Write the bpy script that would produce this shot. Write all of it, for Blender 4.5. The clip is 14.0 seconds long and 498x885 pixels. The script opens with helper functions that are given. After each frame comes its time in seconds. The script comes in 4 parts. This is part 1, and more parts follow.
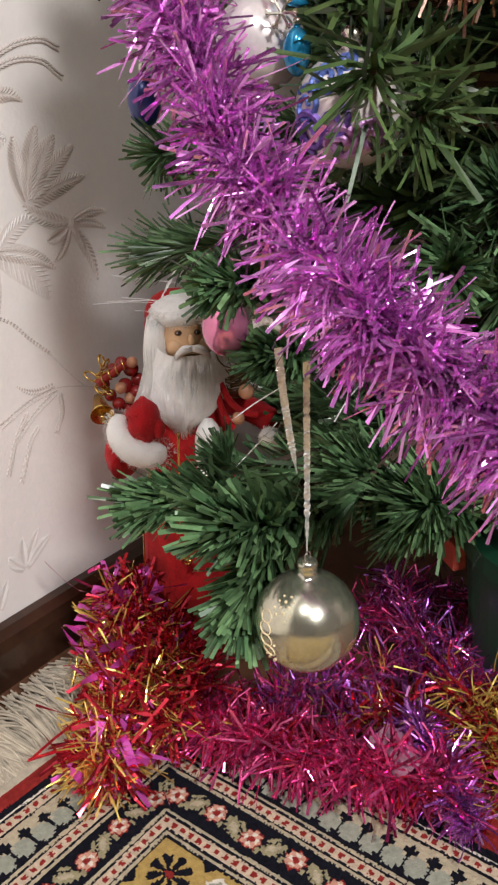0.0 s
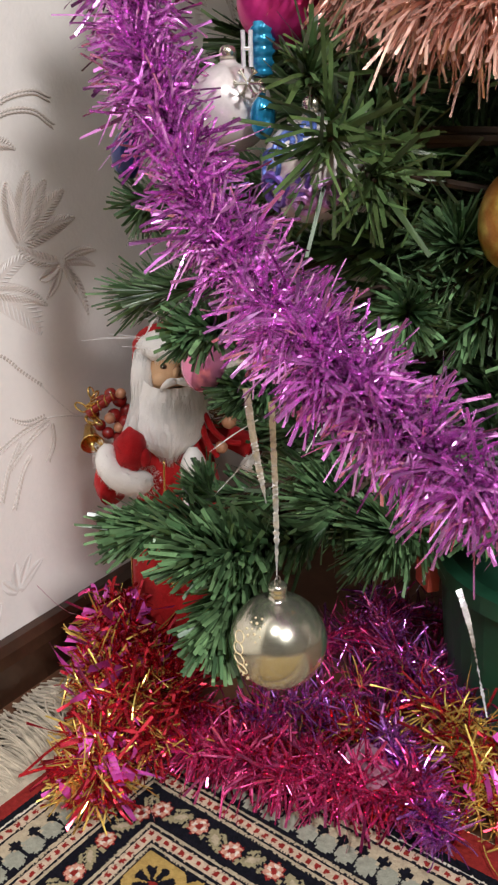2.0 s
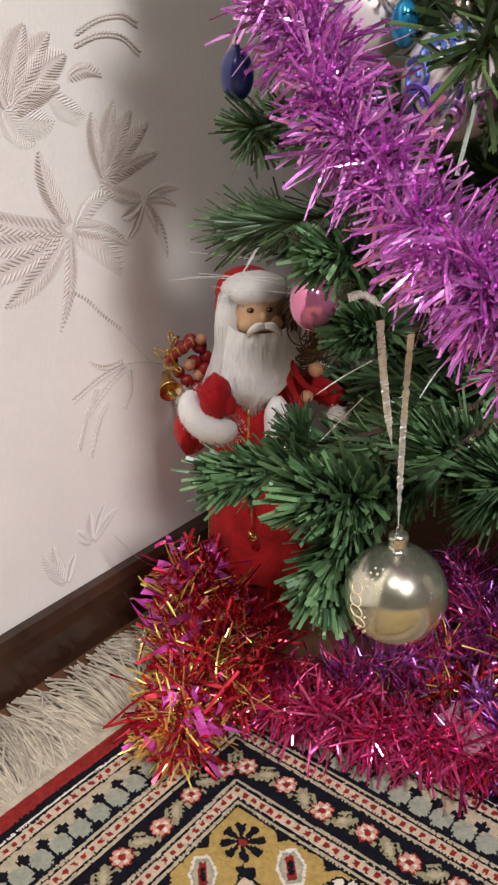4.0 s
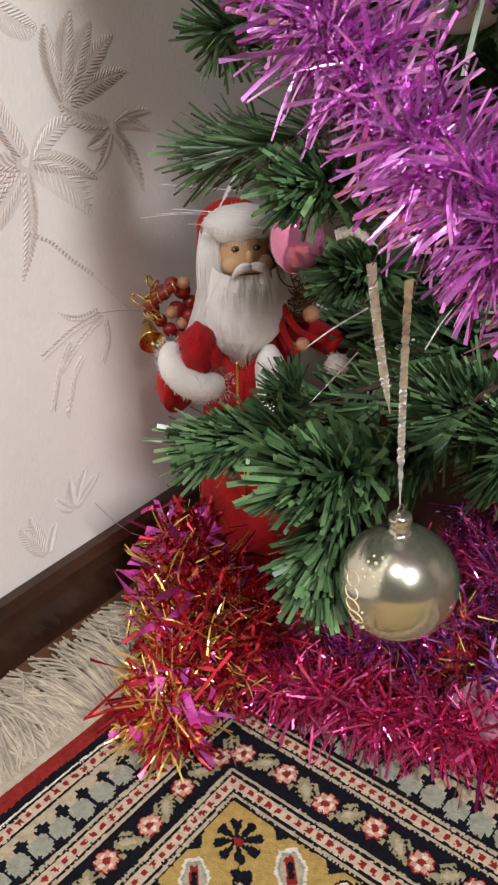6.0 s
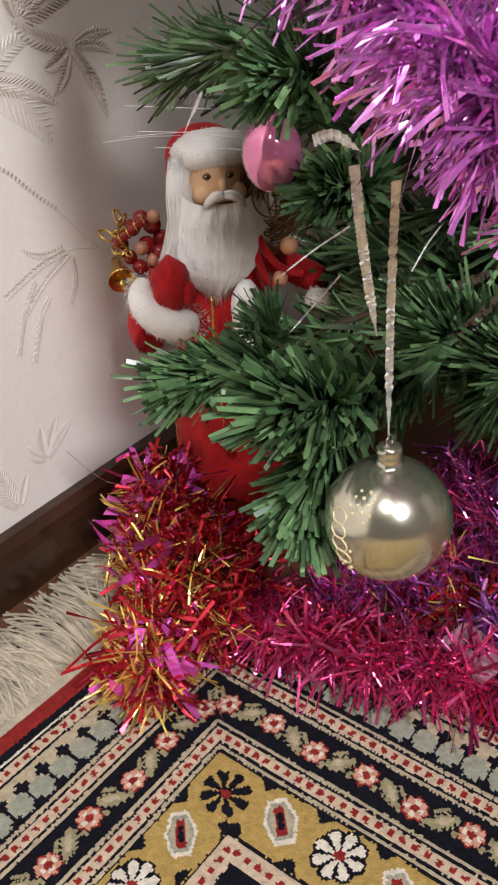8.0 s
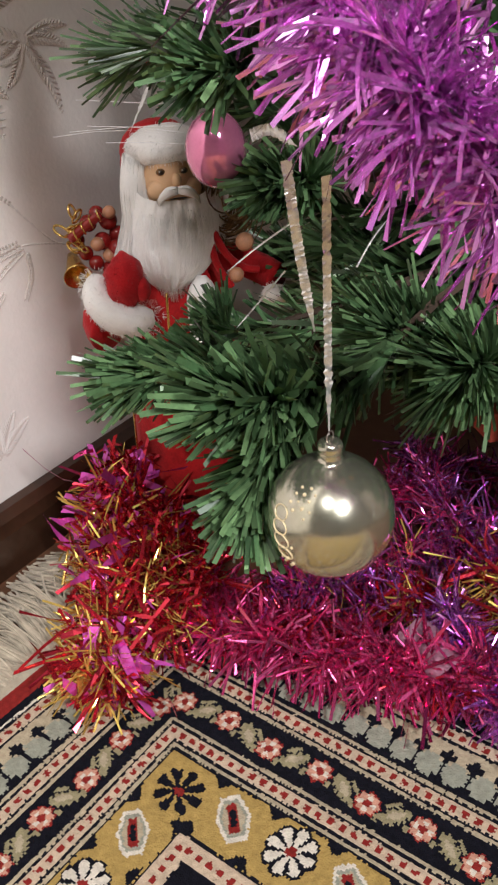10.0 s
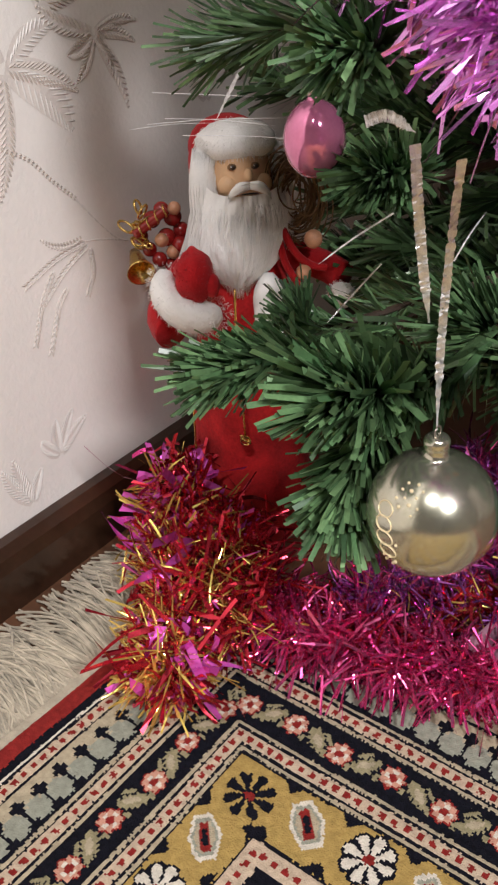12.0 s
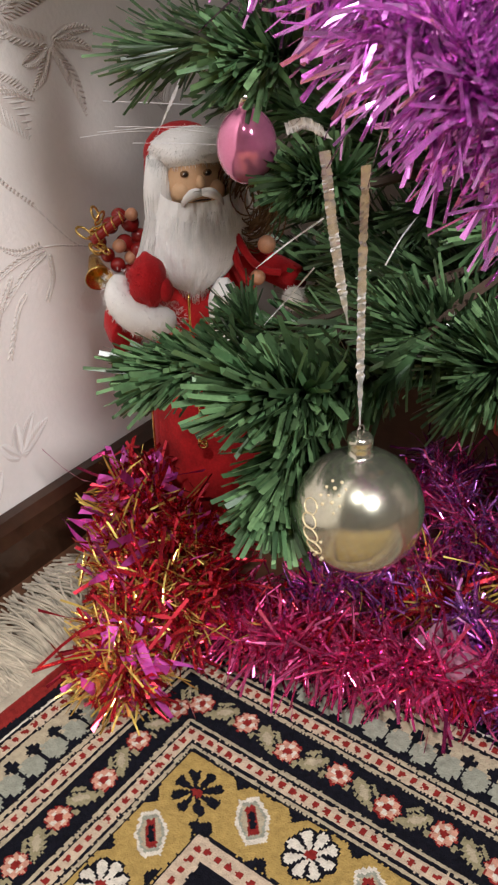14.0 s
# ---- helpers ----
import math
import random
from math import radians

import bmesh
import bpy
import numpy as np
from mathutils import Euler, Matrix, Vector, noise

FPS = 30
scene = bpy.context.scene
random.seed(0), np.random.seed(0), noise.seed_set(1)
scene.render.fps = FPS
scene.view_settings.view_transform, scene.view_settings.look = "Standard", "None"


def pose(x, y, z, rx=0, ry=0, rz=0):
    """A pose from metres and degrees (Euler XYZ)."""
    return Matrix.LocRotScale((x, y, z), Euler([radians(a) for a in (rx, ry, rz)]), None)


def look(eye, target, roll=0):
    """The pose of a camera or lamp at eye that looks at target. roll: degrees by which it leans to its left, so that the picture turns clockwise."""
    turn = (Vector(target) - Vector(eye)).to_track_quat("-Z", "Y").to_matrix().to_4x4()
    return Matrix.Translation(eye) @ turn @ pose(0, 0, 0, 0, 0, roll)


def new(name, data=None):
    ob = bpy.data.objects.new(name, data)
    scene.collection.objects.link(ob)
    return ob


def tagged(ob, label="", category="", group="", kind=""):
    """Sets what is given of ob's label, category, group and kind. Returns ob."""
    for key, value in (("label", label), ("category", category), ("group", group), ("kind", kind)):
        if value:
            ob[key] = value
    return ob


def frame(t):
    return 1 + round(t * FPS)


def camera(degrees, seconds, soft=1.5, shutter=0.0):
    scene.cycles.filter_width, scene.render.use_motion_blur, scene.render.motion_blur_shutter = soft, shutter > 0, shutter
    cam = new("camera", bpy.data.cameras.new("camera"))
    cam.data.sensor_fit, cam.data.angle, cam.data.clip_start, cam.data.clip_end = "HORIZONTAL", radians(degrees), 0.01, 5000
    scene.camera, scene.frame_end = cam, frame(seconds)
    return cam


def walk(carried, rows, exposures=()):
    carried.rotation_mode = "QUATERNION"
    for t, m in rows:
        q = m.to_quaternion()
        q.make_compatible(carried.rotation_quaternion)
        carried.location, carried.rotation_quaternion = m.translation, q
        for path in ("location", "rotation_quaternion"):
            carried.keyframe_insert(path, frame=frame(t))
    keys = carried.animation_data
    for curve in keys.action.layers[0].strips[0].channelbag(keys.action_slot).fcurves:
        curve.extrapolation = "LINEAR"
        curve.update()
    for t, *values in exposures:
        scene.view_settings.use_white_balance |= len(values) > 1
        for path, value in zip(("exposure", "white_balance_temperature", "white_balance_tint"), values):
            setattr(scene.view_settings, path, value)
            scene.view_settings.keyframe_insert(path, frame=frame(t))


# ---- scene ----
cam = camera(32.3, 14.0, soft=2.3)
PATH = [
    (0, (0.068, 0.023, 0.503), (-1.159, 1.402, -0.268), -1.4),
    (0.5, (0.057, 0.012, 0.503), (-1.17, 1.391, -0.265), -1.3),
    (1, (0.072, 0.011, 0.512), (-1.158, 1.396, -0.243), -1.4),
    (1.5, (0.084, 0.009, 0.518), (-1.152, 1.398, -0.22), -1.6),
    (2, (0.1, 0.011, 0.523), (-1.137, 1.403, -0.205), -1.6),
    (2.5, (0.104, 0.009, 0.526), (-1.132, 1.4, -0.207), -1.5),
    (3, (0.091, 0.004, 0.518), (-1.153, 1.38, -0.228), -1.4),
    (3.5, (0.076, -0.005, 0.511), (-1.181, 1.349, -0.255), -1.3),
    (4, (0.045, -0.007, 0.498), (-1.22, 1.321, -0.3), -1.2),
    (4.2, (0.033, 0.001, 0.491), (-1.233, 1.32, -0.32), -1.2),
    (6.3, (0.009, 0.068, 0.48), (-1.237, 1.308, -0.475), -3.8),
    (6.5, (0.009, 0.072, 0.474), (-1.229, 1.31, -0.493), -3.9),
    (7, (0.003, 0.074, 0.468), (-1.22, 1.309, -0.521), -4.0),
    (7.5, (-0.012, 0.076, 0.462), (-1.216, 1.31, -0.551), -4.2),
    (8, (-0.005, 0.077, 0.459), (-1.193, 1.315, -0.568), -4.3),
    (8.2, (-0.002, 0.077, 0.457), (-1.182, 1.316, -0.577), -4.3),
    (10.3, (0.007, 0.09, 0.457), (-1.143, 1.359, -0.577), -3.7),
    (10.5, (-0.004, 0.077, 0.457), (-1.163, 1.341, -0.572), -3.6),
    (11, (-0.031, 0.056, 0.45), (-1.205, 1.312, -0.572), -3.2),
    (11.5, (-0.024, 0.056, 0.453), (-1.2, 1.315, -0.562), -3.1),
    (12, (-0.027, 0.066, 0.449), (-1.201, 1.324, -0.57), -3.3),
    (12.5, (-0.019, 0.071, 0.449), (-1.192, 1.328, -0.572), -3.5),
    (13, (-0.008, 0.079, 0.445), (-1.178, 1.34, -0.576), -3.5),
    (13.5, (-0.001, 0.085, 0.443), (-1.171, 1.351, -0.571), -3.4),
    (14, (0.001, 0.078, 0.449), (-1.167, 1.352, -0.556), -3.2),
]
walk(cam, [(t, look(eye, target, roll)) for t, eye, target, roll in PATH])

# ---- light ----
world = bpy.data.worlds.new("world")
world.use_nodes = True
world.node_tree.nodes["Background"].inputs[0].default_value = (1.0, 0.9, 0.8, 1)
world.node_tree.nodes["Background"].inputs[1].default_value = 0.02
scene.world = world
scene.view_settings.exposure = -0.21


def area_lamp(name, at, target, size, watts, colour):
    data = bpy.data.lights.new(name, "AREA")
    data.shape, data.size, data.energy, data.color = "DISK", size, watts, colour
    ob = new(name, data)
    ob.matrix_world = look(at, target)
    return ob


area_lamp("chandelier_bulb_light", (1.72, -0.60, 2.12), (0.1, 0.1, 0.0), 0.34, 90, (0.985, 0.96, 0.99))
area_lamp("chandelier_bulb_light", (0.60, -1.05, 2.36), (0.1, -0.2, 0.0), 0.22, 31, (0.985, 0.96, 0.99))


# ---- materials ----
def material(name, colour, rough=0.6, metal=0.0, vary=0.15, scale=60.0, bump=0.0, bump_scale=400.0,
             island=0.0, sheen=0.0, transmit=0.0, second=None, coat=0.0, spec=0.5):
    """A surface with two scales of colour variation, an optional per-piece variation and fine relief."""
    m = bpy.data.materials.new(name)
    m.use_nodes = True
    nt = m.node_tree
    b = nt.nodes["Principled BSDF"]
    b.inputs["Roughness"].default_value = rough
    b.inputs["Metallic"].default_value = metal
    b.inputs["Sheen Weight"].default_value = sheen
    b.inputs["Specular IOR Level"].default_value = spec
    b.inputs["Transmission Weight"].default_value = transmit
    b.inputs["Coat Weight"].default_value = coat
    geo = nt.nodes.new("ShaderNodeTexCoord")
    big = nt.nodes.new("ShaderNodeTexNoise")
    big.inputs["Scale"].default_value = scale
    big.inputs["Detail"].default_value = 4
    fine = nt.nodes.new("ShaderNodeTexNoise")
    fine.inputs["Scale"].default_value = scale * 9
    fine.inputs["Detail"].default_value = 2
    nt.links.new(geo.outputs["Object"], big.inputs["Vector"])
    nt.links.new(geo.outputs["Object"], fine.inputs["Vector"])
    add = nt.nodes.new("ShaderNodeMath")
    add.operation = "MULTIPLY_ADD"
    nt.links.new(fine.outputs["Fac"], add.inputs[0])
    add.inputs[1].default_value = 0.45
    nt.links.new(big.outputs["Fac"], add.inputs[2])
    rng = nt.nodes.new("ShaderNodeMapRange")
    rng.inputs["From Min"].default_value, rng.inputs["From Max"].default_value = 0.45, 1.0
    rng.inputs["To Min"].default_value, rng.inputs["To Max"].default_value = 1 - vary, 1 + vary
    nt.links.new(add.outputs[0], rng.inputs["Value"])
    hsv = nt.nodes.new("ShaderNodeHueSaturation")
    nt.links.new(rng.outputs[0], hsv.inputs["Value"])
    hsv.inputs["Color"].default_value = (*colour, 1)
    if island:
        info = nt.nodes.new("ShaderNodeNewGeometry")
        ir = nt.nodes.new("ShaderNodeMapRange")
        ir.inputs["To Min"].default_value, ir.inputs["To Max"].default_value = 1 - island, 1 + island
        nt.links.new(info.outputs["Random Per Island"], ir.inputs["Value"])
        mul = nt.nodes.new("ShaderNodeMath")
        mul.operation = "MULTIPLY"
        nt.links.new(ir.outputs[0], mul.inputs[0])
        nt.links.new(rng.outputs[0], mul.inputs[1])
        nt.links.new(mul.outputs[0], hsv.inputs["Value"])
        if second:
            mix = nt.nodes.new("ShaderNodeMix")
            mix.data_type = "RGBA"
            mix.inputs["A"].default_value, mix.inputs["B"].default_value = (*colour, 1), (*second, 1)
            frac = nt.nodes.new("ShaderNodeMath")
            frac.operation = "PINGPONG"
            nt.links.new(info.outputs["Random Per Island"], frac.inputs[0])
            frac.inputs[1].default_value = 0.13
            grow = nt.nodes.new("ShaderNodeMath")
            grow.operation = "MULTIPLY"
            grow.inputs[1].default_value = 7.0
            nt.links.new(frac.outputs[0], grow.inputs[0])
            nt.links.new(grow.outputs[0], mix.inputs["Factor"])
            nt.links.new(mix.outputs["Result"], hsv.inputs["Color"])
    elif second:
        mix = nt.nodes.new("ShaderNodeMix")
        mix.data_type = "RGBA"
        mix.inputs["A"].default_value, mix.inputs["B"].default_value = (*colour, 1), (*second, 1)
        ramp = nt.nodes.new("ShaderNodeMapRange")
        ramp.inputs["From Min"].default_value, ramp.inputs["From Max"].default_value = 0.4, 0.62
        nt.links.new(big.outputs["Fac"], ramp.inputs["Value"])
        nt.links.new(ramp.outputs[0], mix.inputs["Factor"])
        nt.links.new(mix.outputs["Result"], hsv.inputs["Color"])
    nt.links.new(hsv.outputs[0], b.inputs["Base Color"])
    if bump:
        bn = nt.nodes.new("ShaderNodeTexNoise")
        bn.inputs["Scale"].default_value = bump_scale
        bn.inputs["Detail"].default_value = 3
        nt.links.new(geo.outputs["Object"], bn.inputs["Vector"])
        bp = nt.nodes.new("ShaderNodeBump")
        bp.inputs["Strength"].default_value = bump
        bp.inputs["Distance"].default_value = 0.001
        nt.links.new(bn.outputs["Fac"], bp.inputs["Height"])
        nt.links.new(bp.outputs[0], b.inputs["Normal"])
    return m


M = {
    "paper": material("wallpaper", (0.84, 0.79, 0.735), 0.55, vary=0.04, scale=14, bump=0.35, bump_scale=260),
    "paper_print": material("wallpaper_print", (0.56, 0.49, 0.435), 0.5, vary=0.12, scale=30, bump=0.3),
    "paper_fill": material("wallpaper_leaf", (0.73, 0.665, 0.61), 0.48, vary=0.10, scale=40, bump=0.4, bump_scale=300),
    "paper_gloss": material("wallpaper_emboss", (0.74, 0.70, 0.655), 0.38, vary=0.06, scale=30, bump=0.3),
    # wall colour kept dark: stands in for shade behind the tree, cuts bounce
    "shade_toned_wall": material("wall_darkened_as_shade", (0.17, 0.14, 0.115), 0.7, vary=0.05, scale=5, bump=0.2),
    # ceiling greyed to weaken the bounced light, not a paint tone
    "ceiling": material("ceiling_greyed_for_bounce", (0.36, 0.345, 0.325), 0.8, vary=0.03, scale=4),
    "dark_wood": material("dark_varnished_wood", (0.034, 0.015, 0.008), 0.32, vary=0.5, scale=18, bump=0.15, bump_scale=90, coat=0.3),
    "floor_wood": material("brown_floor", (0.11, 0.05, 0.026), 0.45, vary=0.4, scale=9, bump=0.2, bump_scale=60),
    "wool_navy": material("navy_wool", (0.006, 0.006, 0.010), 0.95, vary=0.5, scale=300, bump=0.9, bump_scale=900, spec=0.12),
    "wool_cream": material("cream_wool", (0.500, 0.390, 0.280), 0.95, vary=0.22, scale=240, bump=0.9, bump_scale=900, spec=0.12),
    "wool_pale": material("pale_wool", (0.614, 0.558, 0.465), 0.95, vary=0.2, scale=240, bump=0.9, bump_scale=900, spec=0.12),
    "wool_red": material("red_wool", (0.223, 0.020, 0.017), 0.95, vary=0.3, scale=240, bump=0.9, bump_scale=900, spec=0.12),
    "wool_pink": material("pink_wool", (0.52, 0.27, 0.19), 0.95, vary=0.25, scale=240, bump=0.9, bump_scale=900, spec=0.12),
    "wool_gold": material("gold_wool", (0.372, 0.251, 0.079), 0.95, vary=0.22, scale=240, bump=0.9, bump_scale=900, spec=0.12),
    "wool_olive": material("olive_wool", (0.27, 0.235, 0.135), 0.95, vary=0.25, scale=240, bump=0.9, bump_scale=900, spec=0.12),
    "wool_grey": material("grey_green_wool", (0.279, 0.284, 0.223), 0.95, vary=0.22, scale=240, bump=0.9, bump_scale=900, spec=0.12),
    "wool_beige": material("beige_wool", (0.400, 0.335, 0.228), 0.95, vary=0.22, scale=240, bump=0.9, bump_scale=900, spec=0.12),
    "fringe": material("cotton_fringe", (0.40, 0.345, 0.255), 0.9, vary=0.25, scale=120, island=0.22, sheen=0.2),
    "needle": material("green_pvc_needles", (0.050, 0.112, 0.046), 0.30, vary=0.3, scale=80, island=0.6, second=(0.150, 0.255, 0.112)),
    "needle_yellow": material("yellow_green_pvc_needles", (0.078, 0.122, 0.036), 0.36, vary=0.3, scale=80, island=0.5, second=(0.05, 0.10, 0.035)),
    "bark": material("brown_twig", (0.05, 0.03, 0.018), 0.8, vary=0.4, scale=60, bump=0.4),
    "purple": material("purple_foil", (0.88, 0.42, 0.85), 0.17, 0.82, vary=0.15, scale=50, island=0.5, second=(0.64, 0.18, 0.62)),
    "crimson": material("crimson_foil", (0.76, 0.055, 0.27), 0.12, 0.82, vary=0.2, scale=50, island=0.45, second=(0.82, 0.16, 0.37)),
    "red_foil": material("red_foil", (0.58, 0.035, 0.06), 0.20, 0.8, vary=0.2, scale=50, island=0.5),
    "magenta": material("magenta_foil", (0.84, 0.13, 0.62), 0.20, 0.55, vary=0.15, scale=50, island=0.35),
    "gold_foil": material("gold_foil", (0.95, 0.66, 0.17), 0.22, 0.72, vary=0.15, scale=50, island=0.35),
    "violet": material("violet_foil", (0.42, 0.16, 0.58), 0.2, 0.85, vary=0.2, scale=50, island=0.5, second=(0.58, 0.12, 0.48)),
    "salmon": material("salmon_foil", (0.92, 0.57, 0.47), 0.24, 0.72, vary=0.15, scale=50, island=0.35),
    "silver": material("silver_foil", (0.86, 0.86, 0.87), 0.30, 0.55, vary=0.25, scale=260, island=0.2),
    "ball_glass": material("silvered_glass", (0.72, 0.70, 0.57), 0.20, 0.90, vary=0.18, scale=55, bump=0.45, bump_scale=40, second=(0.56, 0.55, 0.42), coat=0.3),
    "gold_paint": material("worn_gold_paint", (0.78, 0.66, 0.42), 0.5, 0.2, vary=0.2, scale=300),
    "metal_cap": material("ball_cap", (0.62, 0.58, 0.47), 0.25, 0.9, vary=0.2, scale=200),
    "pink_glass": material("pink_glass", (0.82, 0.26, 0.46), 0.12, 0.6, vary=0.15, scale=60, coat=0.5),
    "hot_pink": material("hot_pink_satin", (0.62, 0.03, 0.22), 0.35, 0.4, vary=0.12, scale=60),
    "white_glass": material("pearl_white_glass", (0.78, 0.72, 0.68), 0.22, 0.35, vary=0.12, scale=60, coat=0.5),
    "blue_glass": material("blue_glass", (0.02, 0.26, 0.46), 0.18, 0.5, vary=0.2, scale=80, coat=0.4),
    "blue_dark": material("dark_blue_glass", (0.02, 0.03, 0.16), 0.3, 0.2, vary=0.2, scale=80, coat=0.4),
    "violet_paint": material("violet_glitter", (0.20, 0.11, 0.45), 0.45, 0.3, vary=0.5, scale=400),
    "lilac_paint": material("lilac_glitter", (0.50, 0.26, 0.50), 0.45, 0.3, vary=0.5, scale=400),
    "blue_paint": material("blue_glitter", (0.10, 0.16, 0.45), 0.45, 0.3, vary=0.5, scale=400),
    "yellow_glass": material("yellow_orange_glass", (0.42, 0.17, 0.03), 0.3, 0.3, vary=0.3, scale=60, second=(0.55, 0.42, 0.10)),
    "red_felt": material("red_felt", (0.46, 0.012, 0.016), 0.9, vary=0.25, scale=70, bump=0.6, bump_scale=600, sheen=0.12, spec=0.2),
    "red_velvet": material("dark_red_velvet", (0.46, 0.014, 0.016), 0.8, vary=0.4, scale=50, bump=0.5, sheen=0.12, spec=0.2),
    "white_fur": material("white_fur", (0.95, 0.93, 0.89), 0.95, vary=0.05, scale=80, bump=0.3, bump_scale=500, sheen=0.2, island=0.03, spec=0.2),
    "skin": material("tan_vinyl", (0.72, 0.45, 0.25), 0.5, vary=0.08, scale=40),
    "dark": material("dark_paint", (0.03, 0.018, 0.012), 0.4, vary=0.2),
    "straw": material("straw_twig", (0.15, 0.075, 0.026), 0.7, vary=0.3, scale=120, island=0.3),
    "berry": material("red_berry_lacquer", (0.30, 0.018, 0.016), 0.22, vary=0.2, scale=90, coat=0.5),
    "peach": material("peach_bead", (0.60, 0.30, 0.17), 0.35, vary=0.2, scale=90),
    "gold_metal": material("gold_metal", (0.78, 0.52, 0.16), 0.25, 0.95, vary=0.2, scale=150),
    "green_plastic": material("dark_green_plastic", (0.012, 0.07, 0.035), 0.45, vary=0.2, scale=20),
    "red_plastic": material("brick_red_plastic", (0.42, 0.07, 0.045), 0.5, vary=0.15, scale=40),
    "clear_film": material("wrinkled_pink_film", (0.45, 0.22, 0.31), 0.25, 0.4, vary=0.3, scale=90, bump=0.5, bump_scale=120),
    "wire": material("thin_wire", (0.35, 0.30, 0.26), 0.35, 0.7, vary=0.2),
    "green_foil": material("green_foil", (0.04, 0.30, 0.13), 0.28, 0.7, vary=0.2, scale=50, island=0.35),
}


# ---- mesh helpers ----
def thing(name, label, category, group="", kind="", at=(0, 0, 0), turn=0.0):
    ob = new(name)
    ob.empty_display_size = 0.02
    ob.matrix_world = pose(*at, 0, 0, turn)
    return tagged(ob, label, category, group, kind)


def part(name, data, mat, parent, label="", kind="", at=None):
    """Links a mesh, given as a bmesh or as (verts, faces), as one object under its thing."""
    me = bpy.data.meshes.new(name)
    if isinstance(data, bmesh.types.BMesh):
        data.to_mesh(me)
        data.free()
    else:
        me.from_pydata([tuple(v) for v in data[0]], [], [tuple(f) for f in data[1]])
    for m in mat if isinstance(mat, (list, tuple)) else [mat]:
        me.materials.append(m)
    ob = new(name, me)
    if parent is not None:
        ob.parent = parent
        ob.matrix_parent_inverse = Matrix()
    if at is not None:
        ob.location = at
    return tagged(ob, label, kind=kind)


def smooth(ob):
    ob.data.polygons.foreach_set("use_smooth", [True] * len(ob.data.polygons))
    return ob


def spline(points, n):
    """n points, evenly spaced in parameter, on a smooth curve through the given ones."""
    p = np.array(points, float)
    p = np.vstack([2 * p[0] - p[1], p, 2 * p[-1] - p[-2]])
    out = []
    k = len(p) - 3
    for s in np.linspace(0, k - 1e-6, n):
        i, f = int(s), s - int(s)
        a, b, c, d = p[i:i + 4]
        out.append(0.5 * (2 * b + (c - a) * f + (2 * a - 5 * b + 4 * c - d) * f * f + (3 * b - a - 3 * c + d) * f ** 3))
    return np.array(out)


def unit(v):
    return v / np.maximum(np.linalg.norm(v, axis=-1, keepdims=True), 1e-9)


def tube(points, radii, sides=8):
    """A closed tube along points; radii is one number or one for each point."""
    p = np.array(points, float)
    r = np.ones(len(p)) * radii
    tan = unit(np.gradient(p, axis=0))
    ref = np.array((0.31, 0.22, 0.93))
    a = unit(np.cross(tan, ref))
    b = np.cross(tan, a)
    ang = np.arange(sides) * 2 * math.pi / sides
    v = (p[:, None] + r[:, None, None] * (np.cos(ang)[None, :, None] * a[:, None] + np.sin(ang)[None, :, None] * b[:, None])).reshape(-1, 3)
    f = [(i * sides + j, i * sides + (j + 1) % sides, (i + 1) * sides + (j + 1) % sides, (i + 1) * sides + j)
         for i in range(len(p) - 1) for j in range(sides)]
    f += [tuple(range(sides))[::-1], tuple((len(p) - 1) * sides + j for j in range(sides))]
    return v, f


def lathe(profile, sides=32, squash=1.0):
    """A surface of revolution from (radius, z) pairs."""
    ang = np.arange(sides) * 2 * math.pi / sides
    v = [(r * math.cos(a), squash * r * math.sin(a), z) for r, z in profile for a in ang]
    f = [(i * sides + j, i * sides + (j + 1) % sides, (i + 1) * sides + (j + 1) % sides, (i + 1) * sides + j)
         for i in range(len(profile) - 1) for j in range(sides)]
    f += [tuple(range(sides))[::-1], tuple((len(profile) - 1) * sides + j for j in range(sides))]
    return np.array(v), f


def ellipsoid(at, size, rings=12, sides=20, lump=0.0, seed=0.0):
    v, f = lathe([(math.sin(math.pi * (i + 0.02) / (rings + 0.04)), -math.cos(math.pi * (i + 0.02) / (rings + 0.04))) for i in range(rings + 1)], sides)
    if lump:
        v = v * np.array([1 + lump * noise.noise(Vector(p) * 2.5 + Vector((seed, 0, 0))) for p in v])[:, None]
    return v * np.array(size) + np.array(at), f


def joined(*pieces):
    vs, fs, n = [], [], 0
    for v, f in pieces:
        vs.append(np.asarray(v, float))
        fs += [tuple(i + n for i in face) for face in f]
        n += len(v)
    return np.vstack(vs), fs


def ribbons(base, way, side, length, width, bend, seg=3, tip=0.5, twist=None):
    """Flat strips: base points, directions, width directions, lengths, widths, and how far each bends aside."""
    n = len(base)
    s = np.linspace(0, 1, seg + 1)[None, :, None]
    mid = base[:, None] + way[:, None] * length[:, None, None] * s + bend[:, None] * s ** 2
    w = width[:, None, None] * (1 - (1 - tip) * s ** 3) / 2
    sd = np.repeat(side[:, None], seg + 1, 1)
    if twist is not None:
        up = np.cross(way, side)[:, None]
        a = twist[:, None, None] * s
        sd = sd * np.cos(a) + up * np.sin(a)
    v = np.stack([mid - sd * w, mid + sd * w], 2).reshape(-1, 3)
    k = 2 * (seg + 1)
    first = (np.arange(n) * k)[:, None] + (np.arange(seg) * 2)[None]
    f = np.stack([first, first + 1, first + 3, first + 2], -1).reshape(-1, 4)
    return v, f.tolist()


